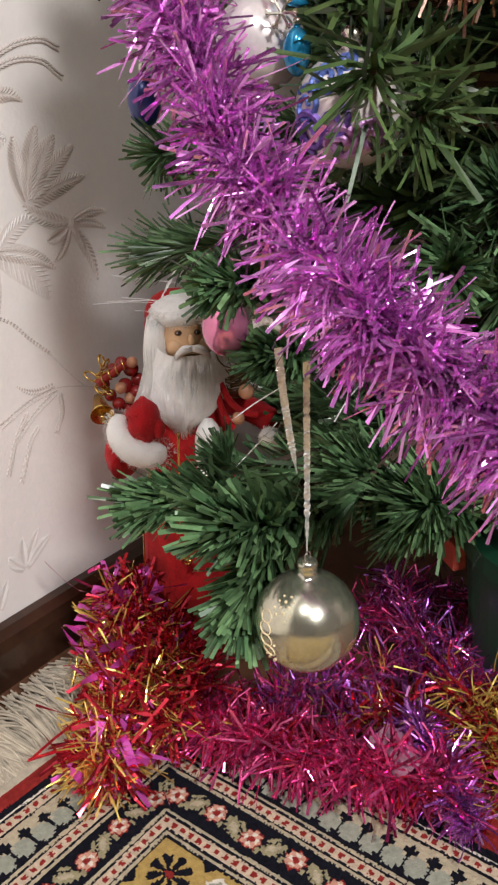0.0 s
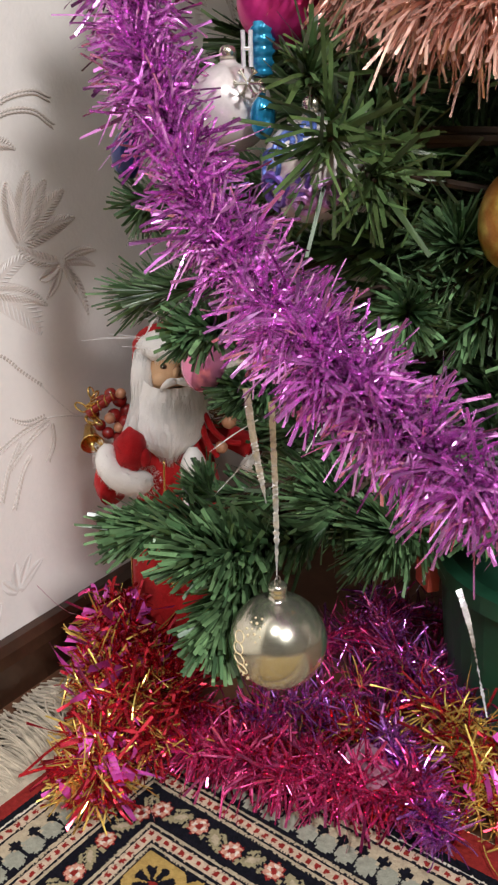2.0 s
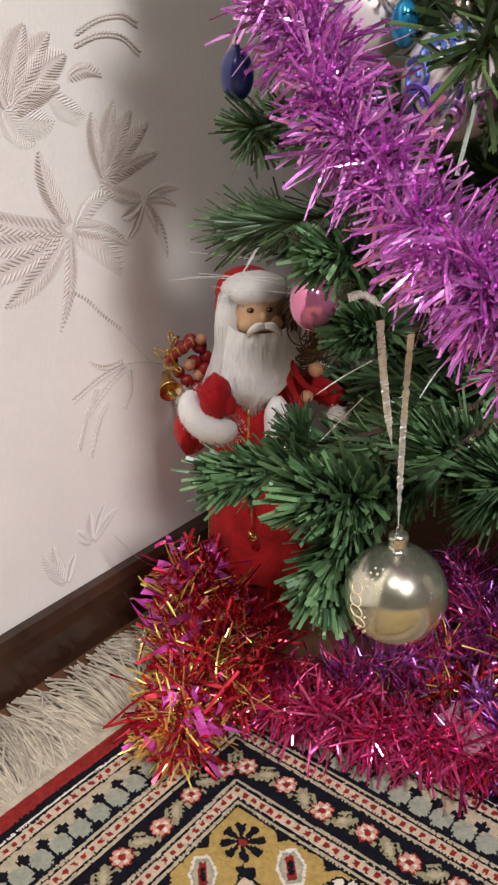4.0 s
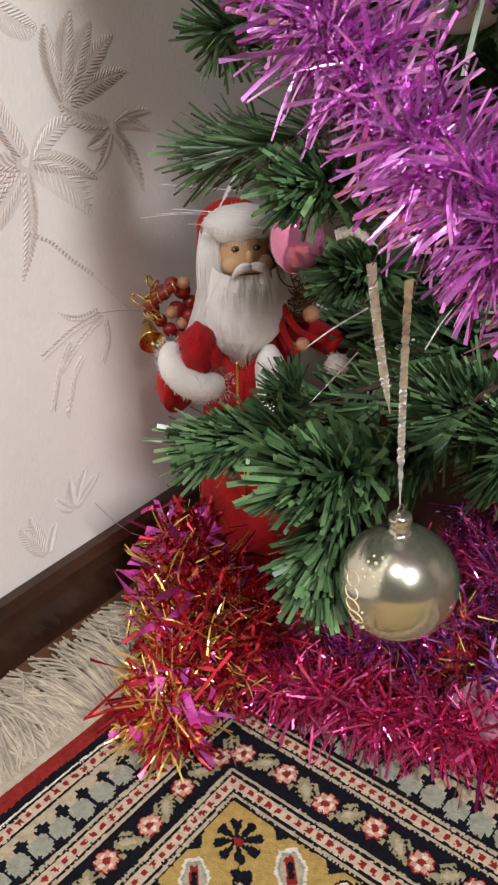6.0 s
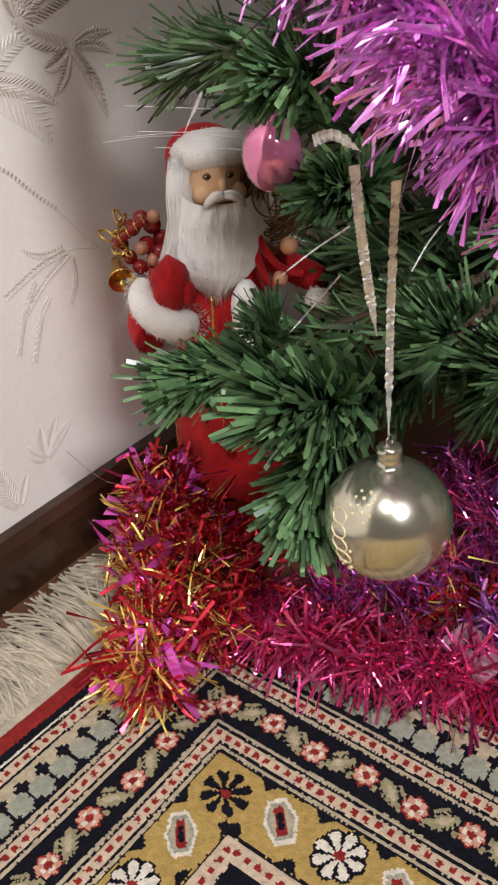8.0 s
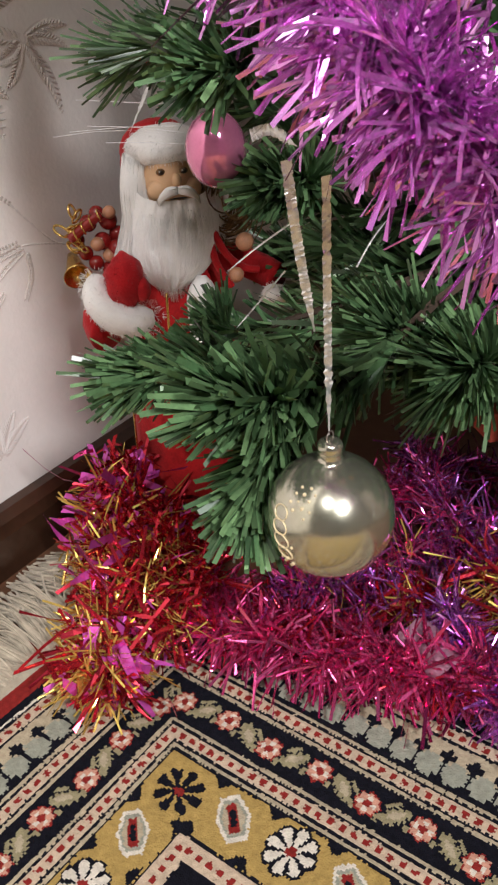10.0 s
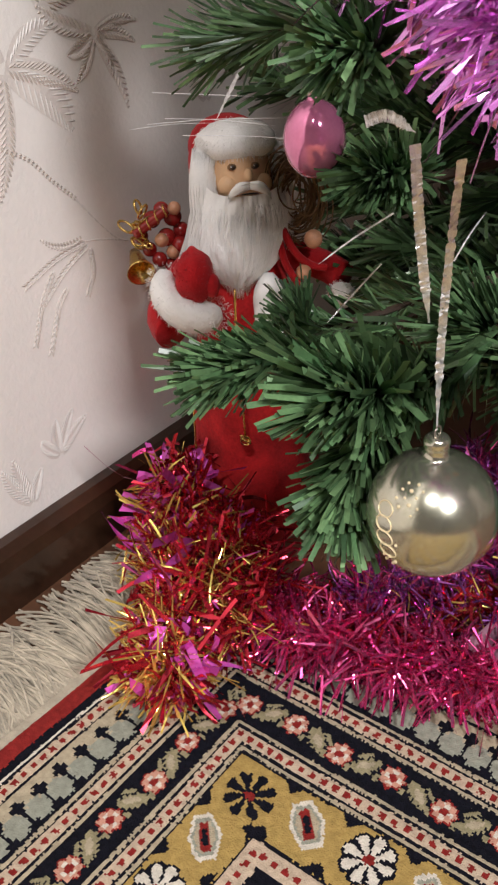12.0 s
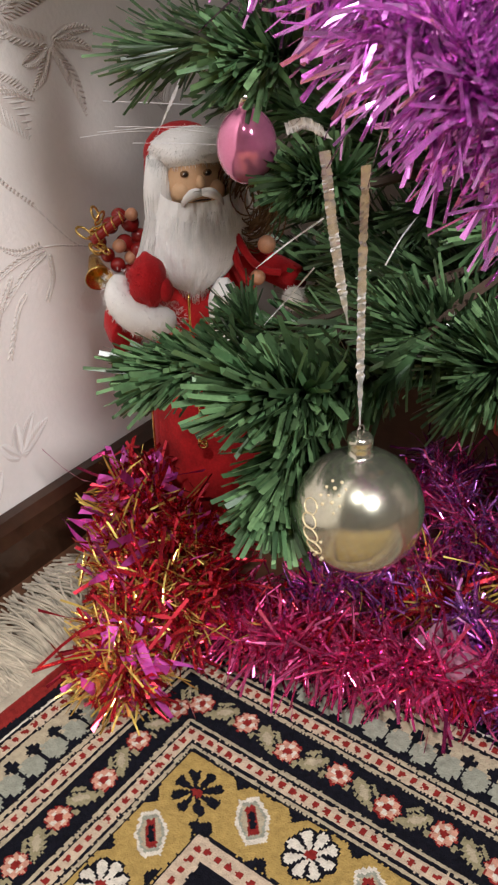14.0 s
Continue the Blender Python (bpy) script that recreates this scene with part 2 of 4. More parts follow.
def garland_strips(points, count, reach, width, rng, lean=0.35, flat=0.0, clump=5, bend=0.25, wide=0.25, floor=None, seg=3, scatter=0.13, spread=0.42):
    """Foil strips standing out on all sides of a curve, in small clumps."""
    line = spline(points, 400)
    tan = unit(np.gradient(line, axis=0))
    ref = np.array((0.2, 0.3, 0.93))
    a = unit(np.cross(tan, ref))
    b = np.cross(tan, a)
    groups = max(1, count // clump)
    gk, ga = rng.integers(0, 400, groups), rng.uniform(0, 2 * math.pi, groups)
    pick = rng.integers(0, groups, count)
    k = np.clip(gk[pick] + rng.integers(-4, 5, count), 0, 399)
    ang = ga[pick] + rng.normal(0, spread, count)
    rad = a[k] * np.cos(ang)[:, None] + b[k] * np.sin(ang)[:, None]
    way = unit(rad + tan[k] * rng.normal(0, lean, count)[:, None] - np.array((0, 0, flat)))
    length = reach * rng.uniform(0.55, 1.08, count)
    side = unit(np.cross(way, rng.normal(0, 1, (count, 3))))
    base = line[k] + rng.normal(0, scatter, (count, 3)) * reach
    bend_v = rng.normal(0, bend, (count, 3)) * length[:, None] - np.array((0, 0, 1)) * (length * 0.10)[:, None]
    w = width * rng.uniform(1 - wide, 1 + wide, count)
    v, f = ribbons(base, way, side, length, w, bend_v, seg, tip=0.9, twist=rng.normal(0, 1.3, count))
    if floor is not None:
        v[:, 2] = np.where(v[:, 2] < floor, floor + (floor - v[:, 2]) * 0.25, v[:, 2])
    return v, f


def needle_strips(points, count, reach, width, rng, lean=0.9, start=0.0, droop=0.0, curl=0.10):
    """Flat needles round a twig, leaning towards its tip (the last point)."""
    line = spline(points, 200)
    tan = unit(np.gradient(line, axis=0))
    a = unit(np.cross(tan, np.array((0.2, 0.3, 0.93))))
    b = np.cross(tan, a)
    k = (200 * (start + (1 - start) * rng.uniform(0, 1, count) ** 0.85)).astype(int).clip(0, 199)
    ang = rng.uniform(0, 2 * math.pi, count)
    rad = a[k] * np.cos(ang)[:, None] + b[k] * np.sin(ang)[:, None]
    near_tip = np.clip((k - 150) / 50, 0, 1)
    way = unit(rad + tan[k] * (lean + 0.9 * near_tip + rng.normal(0, 0.22, count))[:, None])
    length = reach * rng.uniform(0.7, 1.1, count)
    side = unit(np.cross(way, rad + rng.normal(0, 0.5, (count, 3))))
    bend = rng.normal(0, curl, (count, 3)) * length[:, None] - np.array((0, 0, droop)) * length[:, None]
    return ribbons(line[k] + rad * 0.001, way, side, length, width * rng.uniform(0.75, 1.2, count), bend, 2, tip=0.8, twist=rng.normal(0, 0.35, count))


# ---- room ----
FLOOR = -0.006
WALL_TURN = 6.0
WALL_FOOT = Vector((-0.546, 0.33, 0))
wall_axes = pose(*WALL_FOOT, 0, 0, WALL_TURN)


def box(lo, hi, bevel=0.0):
    bm = bmesh.new()
    bmesh.ops.create_cube(bm, size=1)
    for v in bm.verts:
        v.co = Vector([lo[i] + (v.co[i] + 0.5) * (hi[i] - lo[i]) for i in range(3)])
    if bevel:
        bmesh.ops.bevel(bm, geom=bm.edges[:], offset=bevel, segments=3, affect="EDGES", profile=0.6)
    return bm


def setting(name, bm, mat, label, category, turned=True):
    ob = part(name, bm, mat, None)
    if turned:
        ob.matrix_world = wall_axes
    return tagged(ob, label, category, kind="structure")


setting("floor", box((-0.1, -4.0, -0.1), (3.8, 0.8, FLOOR)), M["floor_wood"], "brown painted wooden floor under the rug", "floor")
wall_west = setting("wall_west", box((-0.12, -4.0, FLOOR), (0.0, 0.8, 2.6)), M["paper"], "off-white wallpaper embossed with ferns and wheat ears", "wall")
setting("wall_north", box((-0.12, 0.8, FLOOR), (3.92, 0.92, 2.6)), M["shade_toned_wall"], "plain wall behind the fir tree, coloured dark in place of shade", "wall")
# out of view: these walls and the ceiling are added to close in bounced light
setting("wall_east", box((3.8, -4.0, FLOOR), (3.92, 0.8, 2.6)), M["shade_toned_wall"], "unseen added wall closing the room, coloured dark to cut bounced light", "wall")
setting("wall_south", box((-0.12, -4.12, FLOOR), (3.92, -4.0, 2.6)), M["shade_toned_wall"], "unseen added wall closing the room, coloured dark to cut bounced light", "wall")
setting("ceiling", box((-0.12, -4.12, 2.6), (3.92, 0.92, 2.7)), M["ceiling"], "unseen ceiling, greyed to cut bounced light", "ceiling")


def leaf_strokes(base, tip, width, bow, ribs, fill=True):
    """A feather-like leaf in the wall's plane (y, z): slanting ribs on both sides of a bowed midrib."""
    base, tip = np.array(base, float), np.array(tip, float)
    d = tip - base
    ln = np.hypot(*d)
    d = d / ln
    nrm = np.array((-d[1], d[0]))
    strokes = []
    for side in (-1, 1):
        for i in range(ribs):
            s = 0.08 + 0.88 * i / (ribs - 1)
            w = width * math.sin(math.pi * min(1, 0.12 + 0.88 * s) ** 0.9) ** 0.8
            p0 = base + d * ln * s + nrm * bow * ln * math.sin(math.pi * s)
            p1 = p0 + nrm * side * w + d * min(w * 1.1, ln * (1 - s) * 0.9 + 0.002)
            strokes.append((p0 + nrm * side * w * 0.12, p1))
    return strokes


def ear_strokes(points, grains, size):
    """A wheat ear: short slanting grains on both sides of a curve."""
    line = spline([(0, *p) for p in points], grains)[:, 1:]
    tan = unit(np.gradient(line, axis=0))
    nrm = np.stack([-tan[:, 1], tan[:, 0]], -1)
    strokes = []
    for i in range(grains):
        for side in (-1, 1):
            strokes.append((line[i] + nrm[i] * side * size * 0.1, line[i] + tan[i] * size + nrm[i] * side * size * 0.45))
    return strokes


def line_strokes(points):
    line = spline([(0, *p) for p in points], 14)[:, 1:]
    return list(zip(line[:-1], line[1:]))


def ridges(strokes, width, height):
    """Low three-sided ridges on the wall's face, pointed at their ends."""
    v, f = [], []
    for p0, p1 in strokes:
        d = p1 - p0
        ln = np.hypot(*d)
        if ln < 1e-5:
            continue
        nrm = np.array((-d[1], d[0])) / ln * width / 2
        m0, m1 = p0 + d * 0.25, p0 + d * 0.7
        k = len(v)
        for q, x in ((p0, 0.0), (m0 - nrm, 0.0), (m0, height), (m0 + nrm, 0.0), (m1 - nrm, 0.0), (m1, height), (m1 + nrm, 0.0), (p1, 0.0)):
            v.append((x + 0.0002, q[0], q[1]))
        f += [(k, k + 1, k + 2), (k, k + 2, k + 3), (k + 1, k + 4, k + 5, k + 2), (k + 2, k + 5, k + 6, k + 3), (k + 4, k + 7, k + 5), (k + 5, k + 7, k + 6)]
    return v, f


def leaf_fill(base, tip, width, bow):
    """The flat body of a leaf, a hair's breadth proud of the paper."""
    base, tip = np.array(base, float), np.array(tip, float)
    d = tip - base
    ln = np.hypot(*d)
    d = d / ln
    nrm = np.array((-d[1], d[0]))
    rows = []
    for s in np.linspace(0.04, 1.0, 12):
        w = width * 1.05 * math.sin(math.pi * min(1, 0.10 + 0.9 * s) ** 0.9) ** 0.8
        m = base + d * ln * s + nrm * bow * ln * math.sin(math.pi * s)
        rows += [m - nrm * w, m + nrm * w]
    return rows


def wallpaper_relief():
    """The repeat of the paper: a palm leaf, fans, arching sprays and a spray of wheat ears."""
    dark, soft, bodies = [], [], []

    def leaves(base, rows, bow, ribs, into):
        for tip, w in rows:
            into += leaf_strokes(base, tip, w, bow, ribs)
            bodies.append(leaf_fill(base, tip, w, bow))

    # palm leaf
    leaves((0.0848, 0.3801), (((0.0606, 0.4436), 0.010), ((-0.0100, 0.4101), 0.009), ((-0.0194, 0.3852), 0.010), ((-0.0201, 0.3541), 0.010), ((0.0095, 0.3290), 0.011), ((0.0626, 0.2959), 0.007), ((0.1518, 0.3555), 0.008)), 0.07, 19, dark)
    leaves((0.0900, 0.3780), (((0.1398, 0.3300), 0.014), ((0.1380, 0.4020), 0.008)), 0.12, 12, soft)
    # peony with ribbed petals
    leaves((0.0378, 0.4692), (((0.0986, 0.5111), 0.015), ((0.0840, 0.5265), 0.013), ((0.0607, 0.5317), 0.013), ((0.0245, 0.5237), 0.014), ((0.0898, 0.4891), 0.010)), 0.06, 20, dark)
    leaves((0.0311, 0.4753), (((0.0804, 0.4630), 0.012), ((0.0585, 0.4479), 0.010)), -0.1, 14, soft)
    leaves((0.0961, 0.4930), (((0.1354, 0.4935), 0.006),), 0.15, 12, dark)
    leaves((0.0777, 0.4834), (((0.1133, 0.4655), 0.010),), -0.1, 12, soft)
    for pts in ([(0.1092, 0.5250), (0.1344, 0.5355), (0.1598, 0.5390), (0.1756, 0.5344)], [(0.1069, 0.5162), (0.1330, 0.5241), (0.1581, 0.5236), (0.1768, 0.5132)]):
        dark += ear_strokes(pts, 20, 0.006)
    # tulip and the star of leaves below it
    leaves((0.1287, 0.4112), (((0.1200, 0.4694), 0.009), ((0.1463, 0.4770), 0.010), ((0.1652, 0.4674), 0.011), ((0.1864, 0.4572), 0.010), ((0.1970, 0.4307), 0.009)), 0.05, 18, dark)
    leaves((0.1733, 0.3923), (((0.2198, 0.3972), 0.005), ((0.2171, 0.3819), 0.005), ((0.2012, 0.3358), 0.006), ((0.1879, 0.3600), 0.005), ((0.1444, 0.3809), 0.006), ((0.1498, 0.3616), 0.005), ((0.1217, 0.4148), 0.007)), 0.08, 13, dark)
    # stem and wheat ears
    dark += ear_strokes([(0.0717, 0.3320), (0.0940, 0.3199), (0.1115, 0.3023), (0.1306, 0.2854)], 20, 0.003)
    soft += line_strokes([(0.1306, 0.2854), (0.1555, 0.2572), (0.1752, 0.2403), (0.2050, 0.2330)])
    soft += line_strokes([(0.1752, 0.2403), (0.1500, 0.2475), (0.1360, 0.2500)])
    dark += leaf_strokes((0.1360, 0.2537), (0.0906, 0.2644), 0.003, 0.14, 14)
    for pts in ([(0.1351, 0.2495), (0.1043, 0.2453), (0.0738, 0.2353)], [(0.1376, 0.2465), (0.1107, 0.2344), (0.0850, 0.2160)], [(0.1401, 0.2435), (0.1396, 0.2253), (0.1323, 0.2113)],
                [(0.1107, 0.2208), (0.0991, 0.2087), (0.0847, 0.1789)], [(0.0998, 0.2379), (0.0834, 0.2166), (0.0717, 0.1911)]):
        dark += ear_strokes(pts, 15, 0.0062)
        soft += line_strokes(pts)
    # low fans
    leaves((0.0745, 0.0886), (((0.1089, 0.1105), 0.006), ((0.0951, 0.1228), 0.006), ((0.0756, 0.1214), 0.006), ((0.0572, 0.1090), 0.006)), 0.05, 13, soft)
    leaves((0.0388, 0.0614), (((0.0275, 0.1088), 0.007), ((0.0151, 0.1049), 0.007), ((0.0530, 0.0879), 0.006)), 0.05, 13, soft)
    out = {}
    for name, strokes, w, h in (("dark", dark, 0.0019, 0.0008), ("soft", soft, 0.0017, 0.0005)):
        vs, fs, n = [], [], 0
        for dy in (-1.06, -0.53, 0.0, 0.26):
            for dz in (0.0, 0.53, 1.06):
                if dy > 0.1:
                    dz += 0.265
                v, f = ridges([(a + (dy, dz), b + (dy, dz)) for a, b in strokes], w, h)
                v = np.array(v)
                ok = (v[:, 2] > 0.06) & (v[:, 1] < 0.78)
                f = [face for face in f if all(ok[i] for i in face)]
                vs.append(v)
                fs += [tuple(i + n for i in face) for face in f]
                n += len(v)
        out[name] = (np.vstack(vs), fs)
    vs, fs = [], []
    for n, rows in enumerate(bodies):
        for dy in (-1.06, -0.53, 0.0, 0.26):
            for dz in (0.0, 0.53, 1.06):
                k = len(vs)
                if min(p[1] for p in rows) < 0.06 or max(p[0] for p in rows) + dy > 0.78:
                    continue
                vs += [(0.00012 + 0.00001 * (n % 8), p[0] + dy, p[1] + dz + (0.265 if dy > 0.1 else 0)) for p in rows]
                fs += [(k + 2 * i, k + 2 * i + 1, k + 2 * i + 3, k + 2 * i + 2) for i in range(11)]
    out["bodies"] = (vs, fs)
    return out


relief = wallpaper_relief()
part("printed_relief", relief["dark"], M["paper_print"], wall_west, "grey printed palm leaves and wheat ears", "stuff")
part("leaf_bodies", relief["bodies"], M["paper_fill"], wall_west, "pale printed leaf bodies", "stuff")
part("embossed_relief", relief["soft"], M["paper_gloss"], wall_west, "shiny embossed fans", "stuff")


def skirting():
    """A skirting board with a rounded top edge, along the papered wall."""
    prof = [(0.002, FLOOR), (0.019, FLOOR), (0.019, 0.032), (0.0165, 0.043), (0.010, 0.050), (0.002, 0.052)]
    ys = np.linspace(-3.98, 0.78, 60)
    v = [(x, y, z) for y in ys for x, z in prof]
    n = len(prof)
    f = [(i * n + j, i * n + (j + 1) % n, (i + 1) * n + (j + 1) % n, (i + 1) * n + j) for i in range(len(ys) - 1) for j in range(n)]
    f += [tuple(range(n)), tuple(range((len(ys) - 1) * n, len(ys) * n))[::-1]]
    ob = part("baseboard", (v, f), M["dark_wood"], None)
    ob.matrix_world = wall_axes
    return tagged(ob, "dark brown varnished wooden skirting board along the wall", "baseboard", kind="structure")


skirting()

# ---- rug ----
RUG_TURN = 3.6
RUG_CORNER = (-0.302, 0.338, FLOOR)
rug = thing("rug", "gold, navy and cream wool rug with a cotton fringe", "rug", at=RUG_CORNER, turn=RUG_TURN)
WOOLS = ["wool_navy", "wool_cream", "wool_pale", "wool_red", "wool_pink", "wool_gold", "wool_olive", "wool_grey", "wool_beige"]
NAVY, CREAM, PALE, RED, PINK, GOLD, OLIVE, GREY, BEIGE = range(9)


def rug_colours(a, b):
    """The wool at local places (mm): a along the far edge, b towards it; the dotted inner stripe runs through 0, 0."""
    cols = np.where(np.asarray(a) > 684, 1368 - np.asarray(a), np.asarray(a))
    rows = np.where(np.asarray(b) < -678, -1356 - np.asarray(b), np.asarray(b))
    left, far = -cols / 0.958, rows / 1.03
    out = np.maximum(left, far)
    on_left = left > far
    u = np.where(on_left, -rows, cols)
    c = np.full(out.shape, GOLD)

    def put(mask, colour):
        c[mask] = colour

    # gold field with an octagonal star, hexagons and daisies
    inn = -out
    put(inn > 53, CREAM)
    put(inn > 68, NAVY)
    put((inn > 82), GOLD)
    for edge in (52.5, 67.5, 74.0):
        put(np.abs(inn - edge) < 0.9, NAVY)
    put((np.abs(inn - 60) < 2.0) & (np.mod(u + 3, 8) < 4.0), RED)
    lu, lv = np.mod(cols, 90) - 45, np.mod(rows, 90) - 45
    lr = np.hypot(lu, lv)
    put((inn > 82) & (np.abs(np.abs(lu) + np.abs(lv) - 43) < 3), NAVY)
    put((inn > 82) & (lr < 17 + 4 * np.cos(8 * np.arctan2(lv, lu))), NAVY)
    put((inn > 82) & (lr < 12 + 3 * np.cos(8 * np.arctan2(lv, lu))), PALE)
    put((inn > 82) & (lr < 6), RED)
    field = (inn > 9) & (inn < 51.5)

    def flower(cu, cv, petals, radius, colour, heart, rim=None):
        du, dv = u - cu, inn - cv
        r, th = np.hypot(du, dv), np.arctan2(dv, du)
        shape = radius * (0.84 + 0.16 * np.abs(np.cos(petals * th / 2)))
        if rim is not None:
            put(field & (r < shape + 1.8), rim)
        put(field & (r < shape) & ((np.abs(np.cos(petals * th / 2)) > 0.50) | (r < 4)), colour)
        put(field & (r < 3.3), heart)

    def hexagon(cu, cv, du_r, dv_r):
        du, dv = np.abs((u - cu) - (inn - cv)) / 1.414, np.abs((u - cu) + (inn - cv)) / 1.414
        d = np.maximum(dv / dv_r, dv / dv_r * 0.45 + du / du_r)
        put(field & (d < 1.0), PALE)
        put(field & (d < 0.80), GREY)
        put(field & (d < 0.66), BEIGE)
        core = np.maximum(dv / (dv_r * 0.62), du / (du_r * 0.30))
        put(field & (core < 1.0), RED)
        put(field & (core < 0.6), NAVY)

    flower(33, 33, 8, 16.5, NAVY, RED)
    for k in range(0, 24):
        hexagon(72 + 80 * k, 29, 10.5, 15.5)
        flower(112 + 80 * k, 28, 8, 15, PALE, RED, rim=NAVY)
    for k in range(0, 60):
        for cv, s in ((13, 1), (48, -1)):
            du, dv = np.abs(u - (52 + 40 * k)), (inn - cv) * s
            put(field & (dv > -3) & (dv < 4) & (du < 4.5 - dv), NAVY)
    # dotted cream stripes with dark and olive lines
    for mid in (0, 48, 96):
        d = np.abs(out - mid)
        put(d < 10.8, BEIGE)
        if mid < 90:
            put((d > 9.0) & (d < 10.8), NAVY)
        put((d > 4.3) & (d < 6.3), NAVY)
        put(d <= 4.3, CREAM)
        put((d < 2.1) & (np.mod(u + 2, 8.0) < 4.0), RED)
    # navy band with rosettes and leaves
    band = (out > 10.4) & (out < 37.6)
    put(band, NAVY)
    s = np.mod(u - 7.5, 35.5) - 17.75
    k = np.floor((u - 7.5) / 35.5)
    cv = np.where(np.mod(k, 2) < 1, 26.0, 22.5)
    r = np.hypot(s, out - cv)
    th = np.arctan2(out - cv, s)
    ls = np.mod(u - 7.5 + 17.75, 35.5) - 17.75
    slant = np.where(np.mod(k + (s > 0), 2) < 1, 0.75, -0.75)
    along, across = ls * np.cos(slant) + (out - 24) * np.sin(slant), -ls * np.sin(slant) + (out - 24) * np.cos(slant)
    put(band & (np.abs(along) < 10) & (np.abs(across) < 4.2 * (1 - (along / 10.5) ** 2) + 1.7 * (np.mod(along, 4.0) < 2.0)), OLIVE)
    put(band & (np.abs(along - 1) < 6) & (np.abs(across - 0.4) < 2.4 * (1 - ((along - 1) / 6.5) ** 2)), BEIGE)
    put(band & (np.abs(across - 7.5) < 1.3) & (np.abs(along - 2) < 5), OLIVE)
    put(band & (np.abs(np.abs(s) - 8.7) < 1.5) & (np.abs(out - cv + 5.5) < 2.6), OLIVE)
    put(band & (r < 8.2 + 0.8 * np.cos(8 * th)), RED)
    put(band & (r < 7.2 + 0.8 * np.cos(8 * th)), PINK)
    put(band & (r < 5.6) & (np.cos(4 * th) > -0.1), PALE)
    put(band & (r < 2.8), RED)
    # beige band with grey lozenges and navy crosses
    band = (out > 58.4) & (out < 89.5)
    put(band, BEIGE)
    s = np.mod(u, 17.6) - 8.8
    s2 = np.mod(u + 8.8, 17.6) - 8.8
    put(band & (out < 66 + 0.0 * s), NAVY)
    put(band & (np.abs(s2) + np.abs(out - 66) < 9.0), NAVY)
    put(band & ((np.abs(s2) < 2.2) & (np.abs(out - 79.5) < 5.4) | (np.abs(s2) < 5.2) & (np.abs(out - 79.5) < 2.3)), NAVY)
    put(band & ((np.abs(s) < 7.8) & (np.abs(out - 69) < 5.0) | (np.abs(s) < 4.6) & (np.abs(out - 69) < 8.4)), GREY)
    # outer lines and bands
    put(out > 101.2, NAVY)
    put((out > 103.0) & (out < 104.6), PALE)
    put(out > 111.5, RED)
    return c


def rug_pile(name, a0, a1, b0, b1, step, jitter, hole=None, kind=""):
    na, nb = int(round((a1 - a0) / step)), int(round((b1 - b0) / step))
    ax, bx = a0 + step * np.arange(na + 1), b0 + step * np.arange(nb + 1)
    ga, gb = np.meshgrid(ax, bx)
    rng = np.random.default_rng(5)
    z = 6.0 + rng.normal(0, jitter, ga.shape) + 0.5 * np.sin(ga / 31.0) * np.sin(gb / 23.0)
    ca, cb = np.meshgrid(ax[:-1] + step / 2, bx[:-1] + step / 2)
    ja, jb = rng.normal(0, 0.22 * step, ca.shape), rng.normal(0, 0.22 * step, ca.shape)
    wob = 0.9 * np.sin(ca / 37.0 + 1) * np.cos(cb / 29.0)
    colours = rug_colours(ca + ja + wob, cb + jb + wob)
    z[:-1, :-1] -= 0.45 * (colours == NAVY)
    v = np.stack([ga, gb, z], -1).reshape(-1, 3) / 1000
    i = (np.arange(nb)[:, None] * (na + 1) + np.arange(na)[None])
    f = np.stack([i, i + 1, i + na + 2, i + na + 1], -1)
    keep = np.ones(ca.shape, bool)
    if hole:
        keep = ~((ca > hole[0]) & (ca < hole[1]) & (cb > hole[2]) & (cb < hole[3]))
    faces, cols = f[keep], colours[keep]
    ob = part(name, (v, faces.tolist()), [M[w] for w in WOOLS], rug, kind=kind)
    ob.data.polygons.foreach_set("material_index", cols.astype(np.int32))
    ob.data.polygons.foreach_set("use_smooth", [True] * len(cols))
    return ob


rug_pile("pile", -120, 324, -264, 144, 1.2, 0.22)
rug_pile("outer_pile", -120, 1500, -1500, 144, 4.0, 0.3, hole=(-120, 324, -264, 144))
part("backing", box((-0.122, -1.5, 0.0006), (1.5, 0.146, 0.0045)), M["wool_beige"], rug, "woven cotton backing")
part("selvedge", box((-0.1300, -1.5, 0.0006), (-0.1205, 0.144, 0.0050), 0.0015), M["fringe"], rug, "flat woven cream end of the rug")


def fringe(count, b0, b1):
    """Loose cotton cords, curling over one another, from the woven end towards the wall."""
    rng = np.random.default_rng(11)
    pieces = []
    for i in range(count):
        b = b0 + (b1 - b0) * (i + rng.uniform(-0.4, 0.4)) / count
        ln = rng.uniform(0.054, 0.090)
        sway, curl = 0.012 * math.sin(b * 55) + 0.008 * math.sin(b * 130 + 1) + rng.normal(0, 0.005), rng.normal(0, 0.006)
        lift = rng.uniform(0.001, 0.014)
        s = np.linspace(0, 1, 9)
        x = -0.128 - ln * s
        y = b + sway * s + curl * np.sin(s * math.pi * rng.uniform(0.8, 1.9))
        z = 0.003 + lift * np.sin(s * math.pi * 0.9) + rng.uniform(0, 0.002)
        pieces.append(tube(np.stack([x, y, z], -1), 0.00095, 5))
    return joined(*pieces)


# added sheet that lightens the dark gaps between the cords
part("fringe_underlay", box((-0.155, -1.5, 0.0004), (-0.1295, 0.144, 0.0020)), M["fringe"], rug, "thin cream sheet added under the fringe to fill dark gaps")
